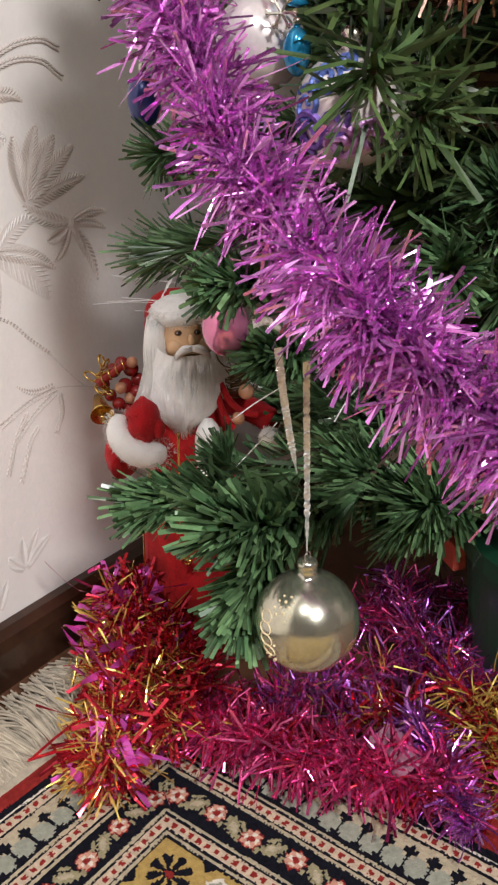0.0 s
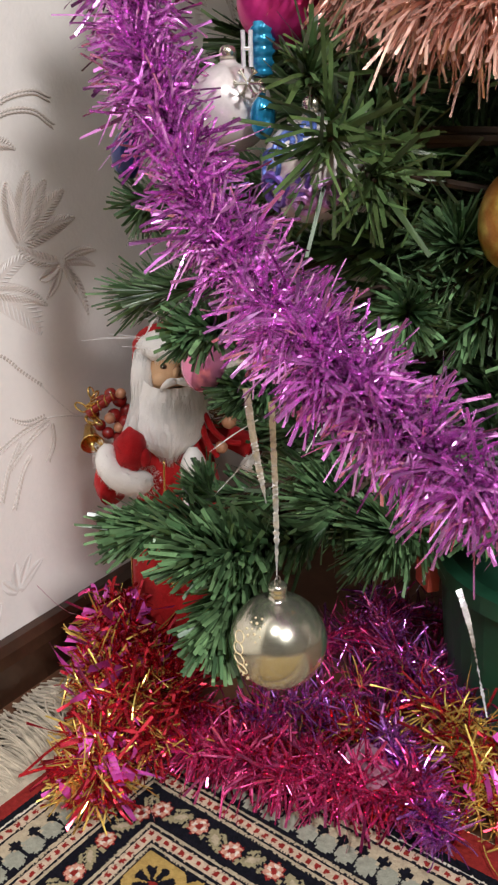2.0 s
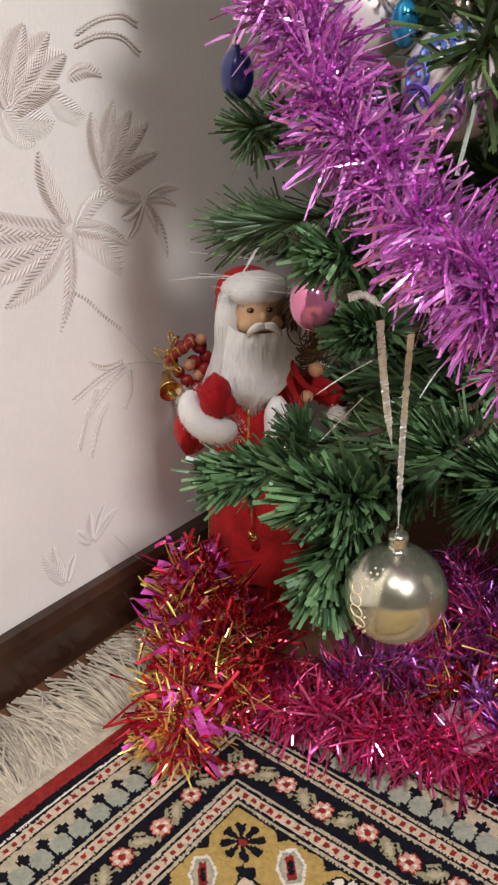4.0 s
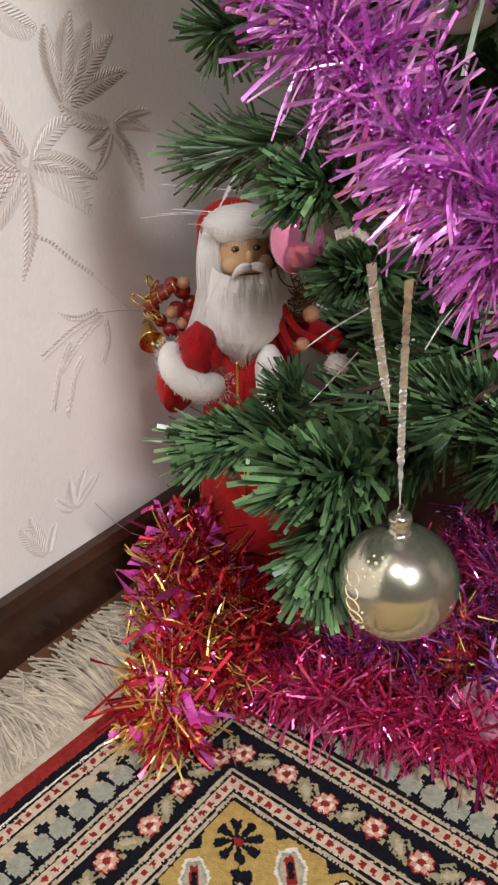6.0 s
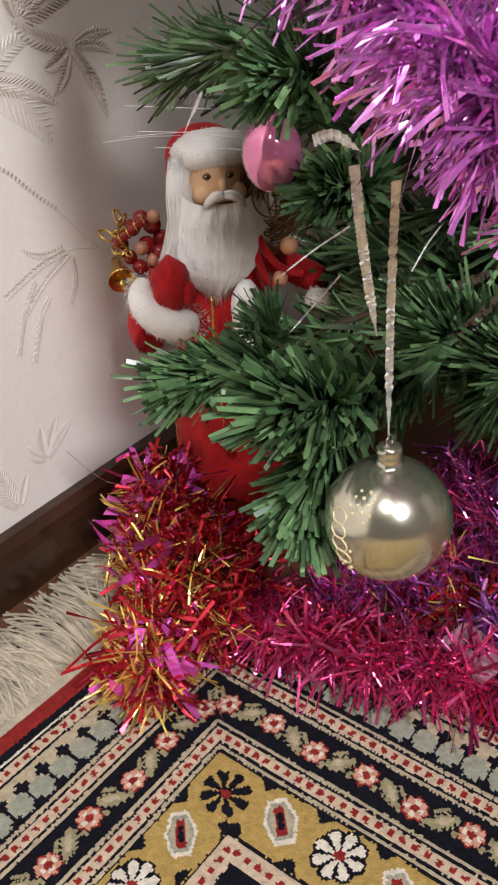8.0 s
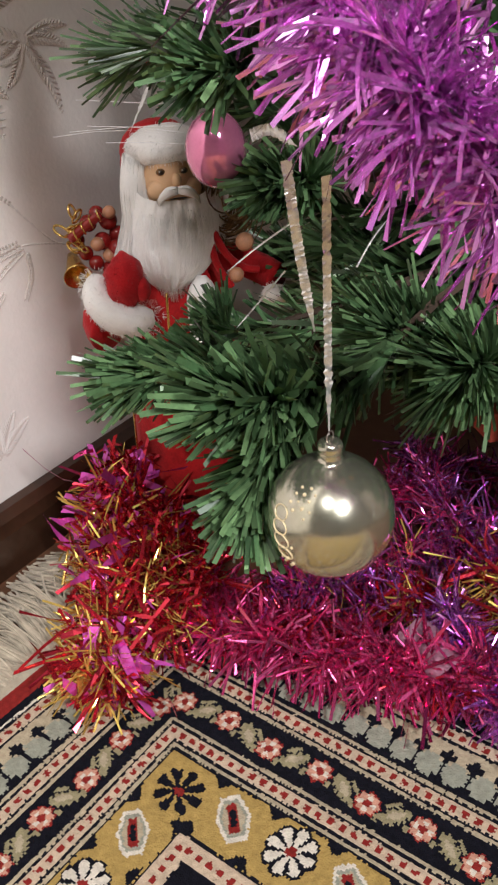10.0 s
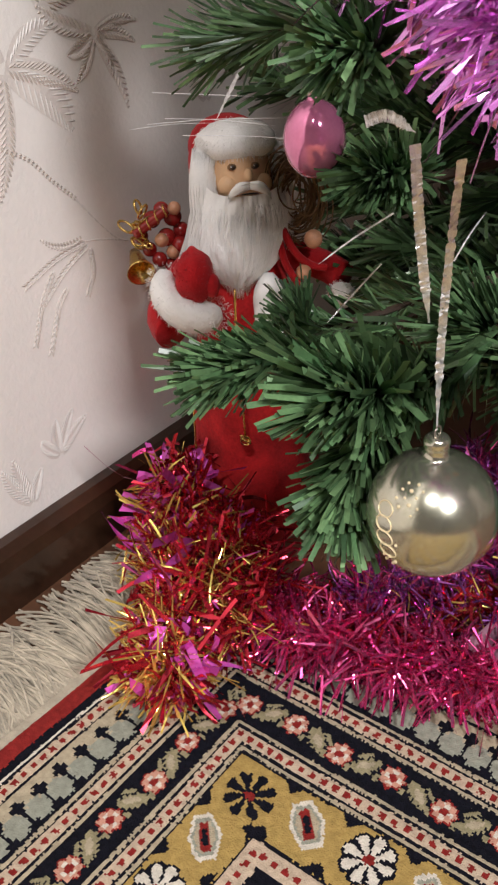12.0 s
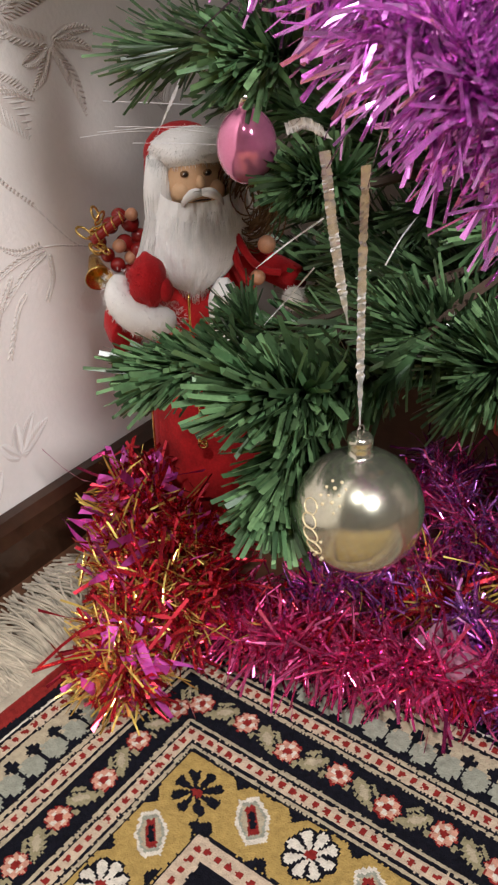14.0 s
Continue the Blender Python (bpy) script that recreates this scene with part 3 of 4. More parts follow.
part("fringe", fringe(1250, -0.42, 0.10), M["fringe"], rug, "tangled cream cotton fringe", "stuff")
part("outer_fringe", fringe(380, -1.48, -0.43), M["fringe"], rug, "cream cotton fringe", "stuff")

# ---- fir tree ----
TRUNK = np.array((-0.13, 0.70, FLOOR))
tree = thing("artificial_fir_tree", "artificial green fir tree with flat plastic needles, decorated", "christmas tree", at=tuple(TRUNK))
LOCAL = -TRUNK
part("trunk", tube([(0, 0, 0.03), (0, 0, 0.5), (0.004, 0, 1.0), (0, 0, 1.36)], [0.016, 0.014, 0.011, 0.005], 10), M["bark"], tree)
part("stand", joined(lathe([(0.100, 0.0), (0.104, 0.005), (0.116, 0.135), (0.122, 0.139), (0.122, 0.155), (0.112, 0.159), (0.03, 0.150)], 48)), M["green_plastic"], tree, "dark green plastic tub stand")
clip = part("stand_clip", box((-0.013, -0.006, 0.0), (0.013, 0.006, 0.024), 0.002), M["red_plastic"], tree, "brick red plastic clip")
clip.location = (-0.103, -0.076, 0.119)
clip.rotation_euler = (0, 0, radians(-35))
tree_rng = np.random.default_rng(21)


def branch(points, needles, reach=0.034, width=0.0021, lean=0.9, mat="needle", droop=0.0, start=0.15, label="", curl=0.10):
    """A wire twig from the trunk to its tip, thick with needles."""
    p = np.array(points, float) + LOCAL
    tw = part("branch", tube(spline(p, 24), np.linspace(0.0035, 0.0015, 24), 6), M["bark"], tree, label)
    part("needles", needle_strips(p, needles, reach, width, tree_rng, lean, start, droop, curl), M[mat], tw, kind="stuff")
    return tw


def off_trunk(z):
    return (TRUNK[0], TRUNK[1], z + FLOOR)


# the lower boughs in front of the doll
branch([off_trunk(0.30), (-0.235, 0.50, 0.275), (-0.2841, 0.4344, 0.2412), (-0.3011, 0.3959, 0.2476), (-0.3088, 0.3749, 0.2495), (-0.3151, 0.3610, 0.2501)], 560, 0.035, 0.0032, lean=1.5, start=0.3)
branch([off_trunk(0.31), (-0.19, 0.50, 0.29), (-0.2157, 0.4332, 0.2543), (-0.2161, 0.3731, 0.2642), (-0.2125, 0.3441, 0.2753), (-0.2145, 0.3270, 0.2817)], 640, 0.039, 0.0034, lean=1.5, start=0.3)
branch([off_trunk(0.28), (-0.2250, 0.4500, 0.2370), (-0.2300, 0.4030, 0.2430), (-0.2290, 0.3680, 0.2350), (-0.2280, 0.3500, 0.2220), (-0.2270, 0.3450, 0.2150)], 600, 0.033, 0.0032, lean=1.3, start=0.4)
branch([off_trunk(0.30), (-0.2006, 0.5519, 0.2306), (-0.2072, 0.5046, 0.2438), (-0.2150, 0.4789, 0.2533), (-0.2235, 0.4630, 0.2588)], 900, 0.040, 0.0024, start=0.3)
branch([off_trunk(0.30), (-0.1675, 0.5250, 0.2415), (-0.1721, 0.4769, 0.2499), (-0.1793, 0.4598, 0.2500)], 600, 0.040, 0.0024, start=0.4)
branch([off_trunk(0.29), (-0.24, 0.58, 0.26), (-0.3180, 0.4629, 0.2394), (-0.3316, 0.4422, 0.2473)], 380, 0.028, 0.0024, start=0.3)
# beside and above the doll
branch([off_trunk(0.43), (-0.25, 0.54, 0.42), (-0.3032, 0.4294, 0.4108), (-0.3345, 0.4222, 0.4059), (-0.3544, 0.4168, 0.4010)], 330, 0.036, 0.0018, lean=1.4, start=0.35)
branch([off_trunk(0.44), (-0.2073, 0.3733, 0.4099), (-0.2087, 0.3362, 0.4138), (-0.2134, 0.3201, 0.4143)], 280, 0.022, 0.0026, start=0.5)
branch([off_trunk(0.37), (-0.2614, 0.4891, 0.3319), (-0.2628, 0.4429, 0.3427), (-0.2648, 0.4174, 0.3463)], 560, 0.026, 0.0026, lean=1.2, start=0.4)
# dark inner boughs behind the doll and the balls
for tip in ((-0.4194, 0.6093, 0.2281), (-0.3809, 0.5934, 0.2177), (-0.3564, 0.5857, 0.2506), (-0.4315, 0.6146, 0.2651), (-0.3787, 0.5946, 0.3243), (-0.4211, 0.5923, 0.3400), (-0.4794, 0.5989, 0.3505), (-0.3178, 0.5501, 0.2284), (-0.2753, 0.5397, 0.2601), 
            (-0.3501, 0.5253, 0.5654), (-0.2869, 0.5176, 0.4248), (-0.2553, 0.5284, 0.4302), (-0.2075, 0.5503, 0.4652), (-0.3168, 0.5287, 0.5274), (-0.1875, 0.5629, 0.4939), (-0.3607, 0.5162, 0.4732), (-0.1964, 0.5811, 0.5355), (-0.2588, 0.5689, 0.5408), (-0.1440, 0.5188, 0.3060), (-0.4153, 0.5213, 0.5454),
            (-0.1842, 0.5254, 0.2427), (-0.1342, 0.5124, 0.2549)):
    root = off_trunk(tip[2] - 0.02)
    mid = tuple(0.5 * (root[i] + tip[i]) for i in range(3))
    branch([root, mid, tip], 460, 0.038, 0.0032, lean=0.8, start=0.15)
# higher boughs towards the papered wall, out of view, added to shade it
for z, x, y in ((0.66, -0.385, 0.445), (0.70, -0.41, 0.505), (0.78, -0.40, 0.475), (0.84, -0.36, 0.425), (0.88, -0.38, 0.495), (0.95, -0.34, 0.465), (0.64, -0.42, 0.565), (0.80, -0.40, 0.565), (0.67, -0.30, 0.380), (0.66, -0.33, 0.410), (0.66, -0.35, 0.455), (0.73, -0.31, 0.405), (0.69, -0.37, 0.475)):
    branch([off_trunk(z - 0.04), (TRUNK[0] * 0.5 + x * 0.5, TRUNK[1] * 0.5 + y * 0.5, z + 0.01), (x, y, z)], 620, 0.038, 0.0030, start=0.3)
# unseen boughs above the balls, reaching over the room, added to shade the inner tree
for z, x, y in ((0.70, 0.10, 0.37), (0.76, -0.15, 0.31), (0.74, -0.10, 0.30), (0.72, -0.17, 0.33), (0.80, -0.06, 0.29), (0.72, 0.17, 0.44), (0.78, 0.22, 0.52), (0.82, 0.08, 0.38), (0.84, -0.02, 0.35), (0.80, 0.14, 0.42), (0.90, 0.05, 0.42), (0.68, 0.22, 0.60), (0.88, -0.12, 0.36)):
    branch([off_trunk(z - 0.04), (TRUNK[0] * 0.5 + x * 0.5, TRUNK[1] * 0.5 + y * 0.5, z + 0.01), (x, y, z)], 620, 0.038, 0.0032, start=0.2)
# light blockers: boughs added beside the purple garland to shade the branch by it
for tip in ((-0.302, 0.418, 0.455), (-0.290, 0.404, 0.468), (-0.325, 0.425, 0.470)):
    branch([off_trunk(tip[2] - 0.01), (-0.22, 0.54, tip[2] + 0.005), tip], 240, 0.028, 0.0020, lean=1.1, start=0.35)
# more added blockers, out of view on the room's side, shading the inner boughs
for z, x, y in ((0.62, 0.04, 0.40), (0.60, 0.00, 0.44), (0.64, 0.09, 0.43), (0.66, 0.00, 0.39), (0.58, 0.07, 0.47), (0.55, 0.06, 0.44), (0.60, 0.12, 0.45), (0.50, 0.08, 0.50), (0.46, 0.06, 0.52)):
    branch([off_trunk(z - 0.03), (TRUNK[0] * 0.5 + x * 0.5, TRUNK[1] * 0.5 + y * 0.5, z + 0.01), (x, y, z)], 620, 0.038, 0.0032, start=0.2)
# upper right, facing the room
tuft = dict(mat="needle_yellow", start=0.5, curl=0.32, lean=0.55)
branch([off_trunk(0.50), (-0.14, 0.52, 0.505), (-0.1804, 0.4175, 0.5094), (-0.1729, 0.3862, 0.5062)], 120, 0.038, 0.0030, **tuft)
branch([off_trunk(0.54), (-0.16, 0.52, 0.545), (-0.1931, 0.4087, 0.5331), (-0.1901, 0.3921, 0.5393)], 80, 0.030, 0.0030, **tuft)
branch([off_trunk(0.48), (-0.13, 0.53, 0.47), (-0.1693, 0.4237, 0.4895), (-0.1557, 0.4024, 0.4855)], 90, 0.036, 0.0029, **tuft)
branch([off_trunk(0.50), (-0.14, 0.53, 0.50), (-0.1824, 0.4158, 0.4996), (-0.1805, 0.3925, 0.4936)], 60, 0.034, 0.0028, **tuft)
branch([off_trunk(0.50), (-0.13, 0.53, 0.50), (-0.1678, 0.4255, 0.5051), (-0.1536, 0.4222, 0.5011)], 50, 0.034, 0.0028, **tuft)
branch([off_trunk(0.43), (-0.12, 0.57, 0.44), (-0.1642, 0.4729, 0.4105), (-0.1617, 0.4495, 0.4047)], 330, 0.032, 0.0024, start=0.4)
branch([off_trunk(0.43), (-0.06, 0.57, 0.44), (-0.1436, 0.5005, 0.4392), (-0.1514, 0.4861, 0.4436)], 330, 0.032, 0.0024, start=0.4)
branch([off_trunk(0.48), (-0.28, 0.56, 0.46), (-0.3398, 0.4242, 0.4651), (-0.3461, 0.4170, 0.4617)], 300, 0.026, start=0.4)
# the rest of the crown, row upon row up to the top
for row, (z, reach, count) in enumerate([(0.20, 0.30, 14), (0.29, 0.32, 16), (0.37, 0.30, 17), (0.45, 0.29, 17), (0.53, 0.28, 16), (0.57, 0.26, 15), (0.64, 0.27, 15), (0.74, 0.23, 12), (0.86, 0.20, 11), (0.98, 0.16, 9), (1.10, 0.13, 8), (1.22, 0.09, 7), (1.32, 0.06, 5)]):
    for i in range(count):
        az = 2 * math.pi * (i + 0.5 * (row % 2)) / count + tree_rng.normal(0, 0.1)
        ln = reach * tree_rng.uniform(0.85, 1.05)
        way = np.array((math.cos(az), math.sin(az), 0.0))
        facing = way[0] * 0.1 - way[1]
        wall_side = -way[0]
        if row == 0 and facing > 0.2:
            continue
        if row < 5 and (facing > 0.25 or wall_side > 0.6):
            ln *= 0.62
        if way[1] > 0.3:
            ln = min(ln, 0.30)
        p0 = np.array(off_trunk(z + 0.03))
        p1 = p0 + way * ln * 0.5 + np.array((0, 0, 0.012))
        p2 = p0 + way * ln + np.array((0, 0, -0.02 + tree_rng.normal(0, 0.012)))
        branch([p0, p1, p2], 400, 0.036, 0.0030, start=0.05)

# ---- foil garlands ----
tinsel_rng = np.random.default_rng(33)


def garland(points, label, sorts, group="", floor=None, wire=0.0012):
    """A foil garland: a twisted core with strips of one or more foils. sorts: name, foil, count, reach, width, then options."""
    base = np.array(points[0])
    g = thing("tinsel_garland", label, "tinsel garland", group, at=tuple(base))
    p = np.array(points, float) - base
    part("core", tube(spline(p, 60), wire, 6), M["wire"], g)
    for name, foil, count, reach, width, opts in sorts:
        fl = None if floor is None else floor - base[2]
        part(name, garland_strips(p, count, reach, width, tinsel_rng, floor=fl, **opts), M[foil], g, kind="stuff")
    return g


garland([(-0.3172, 0.3751, 0.6125), (-0.2900, 0.3652, 0.5745), (-0.2647, 0.3525, 0.5379), (-0.2427, 0.3438, 0.5026), (-0.2073, 0.3349, 0.4639), (-0.1631, 0.3254, 0.4347), (-0.1259, 0.3246, 0.4108), (-0.0979, 0.3317, 0.3899), (-0.0653, 0.3361, 0.3680), (-0.0316, 0.3413, 0.3505)],
        "glossy purple foil tinsel garland draped across the fir tree", [("strips", "purple", 3000, 0.0355, 0.0016, dict(clump=8, lean=0.6, bend=0.09, seg=4, wide=0.45, spread=0.34)), ("inner_strips", "purple", 1300, 0.018, 0.0016, dict(clump=4, lean=0.9, bend=0.4))])
garland([(-0.2468, 0.4191, 0.6310), (-0.1937, 0.4275, 0.5974), (-0.1549, 0.4306, 0.5798), (-0.1217, 0.4321, 0.5734), (-0.0900, 0.4407, 0.5770)],
        "salmon pink foil tinsel garland on the fir tree", [("strips", "salmon", 1700, 0.042, 0.0017, dict(clump=6, lean=0.4, flat=0.25, bend=0.1))])
# heap of mixed tinsel by the skirting board
heap = dict(clump=4, lean=0.9, bend=0.4, scatter=0.42)
garland([(-0.478, 0.470, 0.072), (-0.462, 0.440, 0.060), (-0.447, 0.415, 0.042), (-0.415, 0.388, 0.036), (-0.388, 0.360, 0.032), (-0.366, 0.338, 0.028), (-0.358, 0.330, 0.024)],
        "red, gold and magenta foil tinsel heaped on the rug's corner",
        [("red_strips", "red_foil", 1100, 0.026, 0.0032, heap), ("gold_strips", "gold_foil", 1300, 0.041, 0.0015, dict(clump=38, lean=1.1, bend=0.08, scatter=0.20, spread=1.0)),
         ("magenta_strips", "magenta", 300, 0.024, 0.0072, dict(clump=5, lean=0.8, bend=0.45, scatter=0.45, seg=5)), ("crimson_strips", "crimson", 110, 0.030, 0.0038, heap)], floor=0.002)
garland([(-0.43, 0.47, 0.035), (-0.40, 0.43, 0.045), (-0.375, 0.40, 0.040), (-0.345, 0.385, 0.030)],
        "dark red and gold foil tinsel behind the heap",
        [("red_strips", "red_foil", 800, 0.034, 0.0028, heap), ("gold_strips", "gold_foil", 600, 0.036, 0.0012, dict(clump=14, lean=0.9, bend=0.12, scatter=0.3)),
         ("magenta_strips", "magenta", 40, 0.04, 0.005, dict(clump=2, lean=0.5, bend=0.3))], floor=0.002)
garland([(-0.3554, 0.4137, 0.0250), (-0.3180, 0.4137, 0.0250), (-0.2766, 0.4243, 0.0260), (-0.2382, 0.4351, 0.0260), (-0.2067, 0.4538, 0.0260), (-0.1705, 0.4612, 0.0260), (-0.1500, 0.4886, 0.0260)],
        "crimson pink foil tinsel garland lying along the rug's edge", [("strips", "crimson", 1750, 0.037, 0.0020, dict(clump=6, lean=0.75, bend=0.14, wide=0.4)), ("dark_strips", "red_foil", 220, 0.026, 0.0016, dict(clump=6, lean=0.8, bend=0.2))], floor=0.002)
garland([(-0.3650, 0.4450, 0.0200), (-0.3200, 0.4480, 0.0220), (-0.2700, 0.4560, 0.0220), (-0.2250, 0.4750, 0.0200)],
        "dark crimson foil tinsel tucked behind the brighter garland", [("strips", "crimson", 380, 0.030, 0.0018, dict(clump=6, lean=0.7, bend=0.16)), ("red_strips", "red_foil", 260, 0.028, 0.002, dict(clump=5, lean=0.8, bend=0.2))], floor=0.002)
garland([(-0.3137, 0.4574, 0.0300), (-0.2809, 0.4863, 0.0350), (-0.2567, 0.5362, 0.0350), (-0.2412, 0.5859, 0.0350), (-0.2043, 0.5830, 0.0300), (-0.1625, 0.6076, 0.0300), (-0.1112, 0.6308, 0.0300)],
        "violet and dark magenta foil tinsel lying under the fir tree",
        [("strips", "violet", 900, 0.03, 0.0015, dict(clump=5, lean=0.6, bend=0.2)), ("magenta_strips", "crimson", 500, 0.034, 0.0018, dict(clump=4, lean=0.6, bend=0.2)),
         ("gold_strips", "gold_foil", 90, 0.034, 0.0012, dict(clump=4, lean=0.6, bend=0.15))], floor=0.002)
garland([(-0.3365, 0.6945, 0.0300), (-0.2804, 0.6382, 0.0400), (-0.2344, 0.5936, 0.0400), (-0.2101, 0.6339, 0.0350), (-0.1700, 0.6671, 0.0350)],
        "dark magenta foil tinsel at the foot of the tree",
        [("strips", "crimson", 450, 0.034, 0.0014, dict(clump=5, lean=0.6, bend=0.2)), ("violet_strips", "violet", 400, 0.034, 0.0016, dict(clump=5, lean=0.6, bend=0.2))], floor=-0.003)
garland([(-0.3327, 0.5187, 0.0300), (-0.3230, 0.5754, 0.0350), (-0.3003, 0.6188, 0.0350), (-0.2858, 0.6797, 0.0300), (-0.2522, 0.7138, 0.0200)],
        "dark magenta foil tinsel in the shade below the tree",
        [("strips", "crimson", 460, 0.036, 0.0016, dict(clump=5, lean=0.7, bend=0.2)), ("violet_strips", "violet", 300, 0.036, 0.0016, dict(clump=5, lean=0.7, bend=0.2))], floor=-0.003)
garland([(-0.2071, 0.5138, 0.0300), (-0.1755, 0.4973, 0.0300), (-0.1464, 0.4741, 0.0250), (-0.1191, 0.4605, 0.0150)],
        "purple foil tinsel end lying on the rug's edge", [("strips", "violet", 700, 0.026, 0.0015, dict(clump=5, lean=0.7, bend=0.2)), ("lilac_strips", "purple", 130, 0.03, 0.0018, dict(clump=4, lean=0.7, bend=0.2))], floor=0.002)
garland([(-0.1855, 0.5501, 0.0300), (-0.1466, 0.5554, 0.0300), (-0.1224, 0.5176, 0.0300), (-0.0994, 0.5202, 0.0200), (-0.0728, 0.5207, 0.0200)],
        "gold and red foil tinsel lying on the rug's edge", [("gold_strips", "gold_foil", 850, 0.028, 0.0014, dict(clump=10, lean=0.9, bend=0.25, scatter=0.4)), ("red_strips", "red_foil", 260, 0.03, 0.0026, heap), ("magenta_strips", "magenta", 14, 0.045, 0.006, heap), ("green_strips", "green_foil", 8, 0.04, 0.003, heap)], floor=0.002)
garland([(-0.2651, 0.4979, 0.0150), (-0.2276, 0.5291, 0.0150), (-0.1762, 0.5357, 0.0150), (-0.1076, 0.5394, 0.0120), (-0.0560, 0.5240, 0.0120)],
        "dark red foil tinsel lying flat under the others", [("strips", "red_foil", 520, 0.03, 0.0026, dict(clump=4, lean=0.8, bend=0.3)), ("gold_strips", "gold_foil", 160, 0.028, 0.0013, dict(clump=8, lean=0.9, bend=0.2)), ("violet_strips", "violet", 500, 0.028, 0.0016, dict(clump=4, lean=0.8, bend=0.3))], floor=0.001)


# ---- glass ornaments ----
def bauble(name, at, radius, glass, label, stretch=1.0, cap=0.2, group="", knob=False):
    """A blown glass ball with a neck and a crimped cap, hanging with its middle at the given place."""
    b = thing(name, label, "christmas ornament", group, at=at)
    prof = [(max(0.0004, math.sin(math.pi * i / 40)), -math.cos(math.pi * i / 40)) for i in range(38)]
    prof = [(r * radius, z * radius * stretch) for r, z in prof]
    top = radius * stretch
    if knob:
        prof = prof[:36] + [(radius * w, radius * h) for w, h in ((0.29, 0.955), (0.225, 0.985), (0.195, 1.02), (0.182, 1.08), (0.185, 1.15), (0.198, 1.21), (0.192, 1.27), (0.155, 1.32), (0.09, 1.345), (0.02, 1.35))]
        smooth(part("ball", lathe(prof, 56), M[glass], b))
        part("hook", tube([(0, 0.0025 * math.sin(q), top * 1.38 + 0.003 * math.cos(q)) for q in np.linspace(0, 2 * math.pi, 14)], 0.0004, 5), M["wire"], b, "thin wire loop")
        return b
    prof += [(cap * radius * 1.05, top * 1.02), (cap * radius * 0.95, top * 1.10)]
    smooth(part("ball", lathe(prof, 56), M[glass], b))
    c = cap * radius
    smooth(part("cap", lathe([(c * 1.12, top * 1.06), (c * 1.12, top * 1.22), (c * 1.0, top * 1.30), (c * 0.55, top * 1.36), (c * 0.2, top * 1.37)], 24), M["metal_cap"], b, "small metal cap"))
    return b


BALL = Vector((-0.1832, 0.3515, 0.2210))
R = 0.0297
silver_ball = bauble("glass_ball", tuple(BALL), R, "ball_glass", "old silvered glass ball with worn gold painted flowers", 1.0, 0.2, knob=True)


def on_ball(az, el, lift=1.012):
    return np.array((math.cos(el) * math.cos(az), math.cos(el) * math.sin(az), math.sin(el))) * R * lift


def ball_paint():
    """Small painted dots, a loose curl and a rosette on the ball's side."""
    view = math.atan2(-0.257, 0.152)
    pieces = []
    side = view - 0.95
    for da, de, s in [(0.55, 0.95, 1), (0.45, 0.83, 1.2), (0.60, 0.75, 1), (0.38, 0.70, 0.8), (0.50, 0.62, 1.2), (0.66, 0.60, 0.9), (0.33, 0.55, 1.1), (0.58, 0.48, 0.8),
                      (0.25, 0.80, 0.9), (0.22, 0.65, 1), (0.42, -0.05, 0.9), (0.70, 0.86, 0.8), (0.30, 0.92, 0.9)]:
        p = on_ball(side + da, de, 1.0)
        pieces.append(ellipsoid(p, (0.0008 * s,) * 3, 6, 8))
    for k in range(4):
        c = 0.42 - 0.22 * k
        t = np.linspace(0, 2 * math.pi, 15)
        loop = [on_ball(side + 0.10 + 0.16 * math.sin(q) + 0.05 * k, c + 0.12 * math.cos(q), 1.004) for q in t]
        pieces.append(tube(loop, 0.00034, 5))
    for k in range(5):
        q = k * 2 * math.pi / 5
        pieces.append(ellipsoid(on_ball(side + 0.24 + 0.12 * math.cos(q), -0.45 + 0.10 * math.sin(q), 1.0), (0.0009,) * 3, 6, 8))
    return joined(*pieces)


part("painted_pattern", ball_paint(), M["gold_paint"], silver_ball, "worn pale gold paint")


def foil_ribbon(points, width, label, turns=2.0, group="silver rain ribbons", crinkle=0.16):
    """A crinkled strip of silver foil that twists as it hangs."""
    line = spline(points, 90)
    base = line[0].copy()
    line = line - base
    tan = unit(np.gradient(line, axis=0))
    a = unit(np.cross(tan, np.array((0.72, -0.62, 0.3))))
    b = np.cross(tan, a)
    rng = np.random.default_rng(7)
    s = np.linspace(0, 1, 90)
    ang = 0.25 * turns * math.pi * s + 0.16 * np.sin(s * 41) + rng.normal(0, crinkle, 90)
    w = width * np.clip(np.minimum(1, (1 - s) * 5), 0.25, 1) * (1 + rng.normal(0, 0.08, 90))
    side = (a * np.cos(ang)[:, None] + b * np.sin(ang)[:, None]) * w[:, None] / 2
    thick = np.cross(tan, side) * 0.08
    v = np.stack([line - side, line + thick, line + side], 1).reshape(-1, 3)
    f = [(3 * i + j, 3 * i + j + 1, 3 * i + j + 4, 3 * i + j + 3) for i in range(89) for j in range(2)]
    ob = part("foil_ribbon", (v, f), M["silver"], None)
    ob.location = base
    return tagged(ob, label, "ribbon", group)


foil_ribbon([(-0.1740, 0.3380, 0.3790), (-0.1800, 0.3460, 0.3520), (-0.1850, 0.3530, 0.3220), (-0.1868, 0.3556, 0.2925), (-0.1840, 0.3520, 0.2625)], 0.0036, "crinkled silver foil ribbon holding the glass ball", 1.0, crinkle=0.32)
foil_ribbon([(-0.1955, 0.3425, 0.3810), (-0.1940, 0.3440, 0.3600), (-0.1925, 0.3475, 0.3350), (-0.1904, 0.3512, 0.3104)], 0.0042, "flat silver foil ribbon hanging from the garland", 1.0)
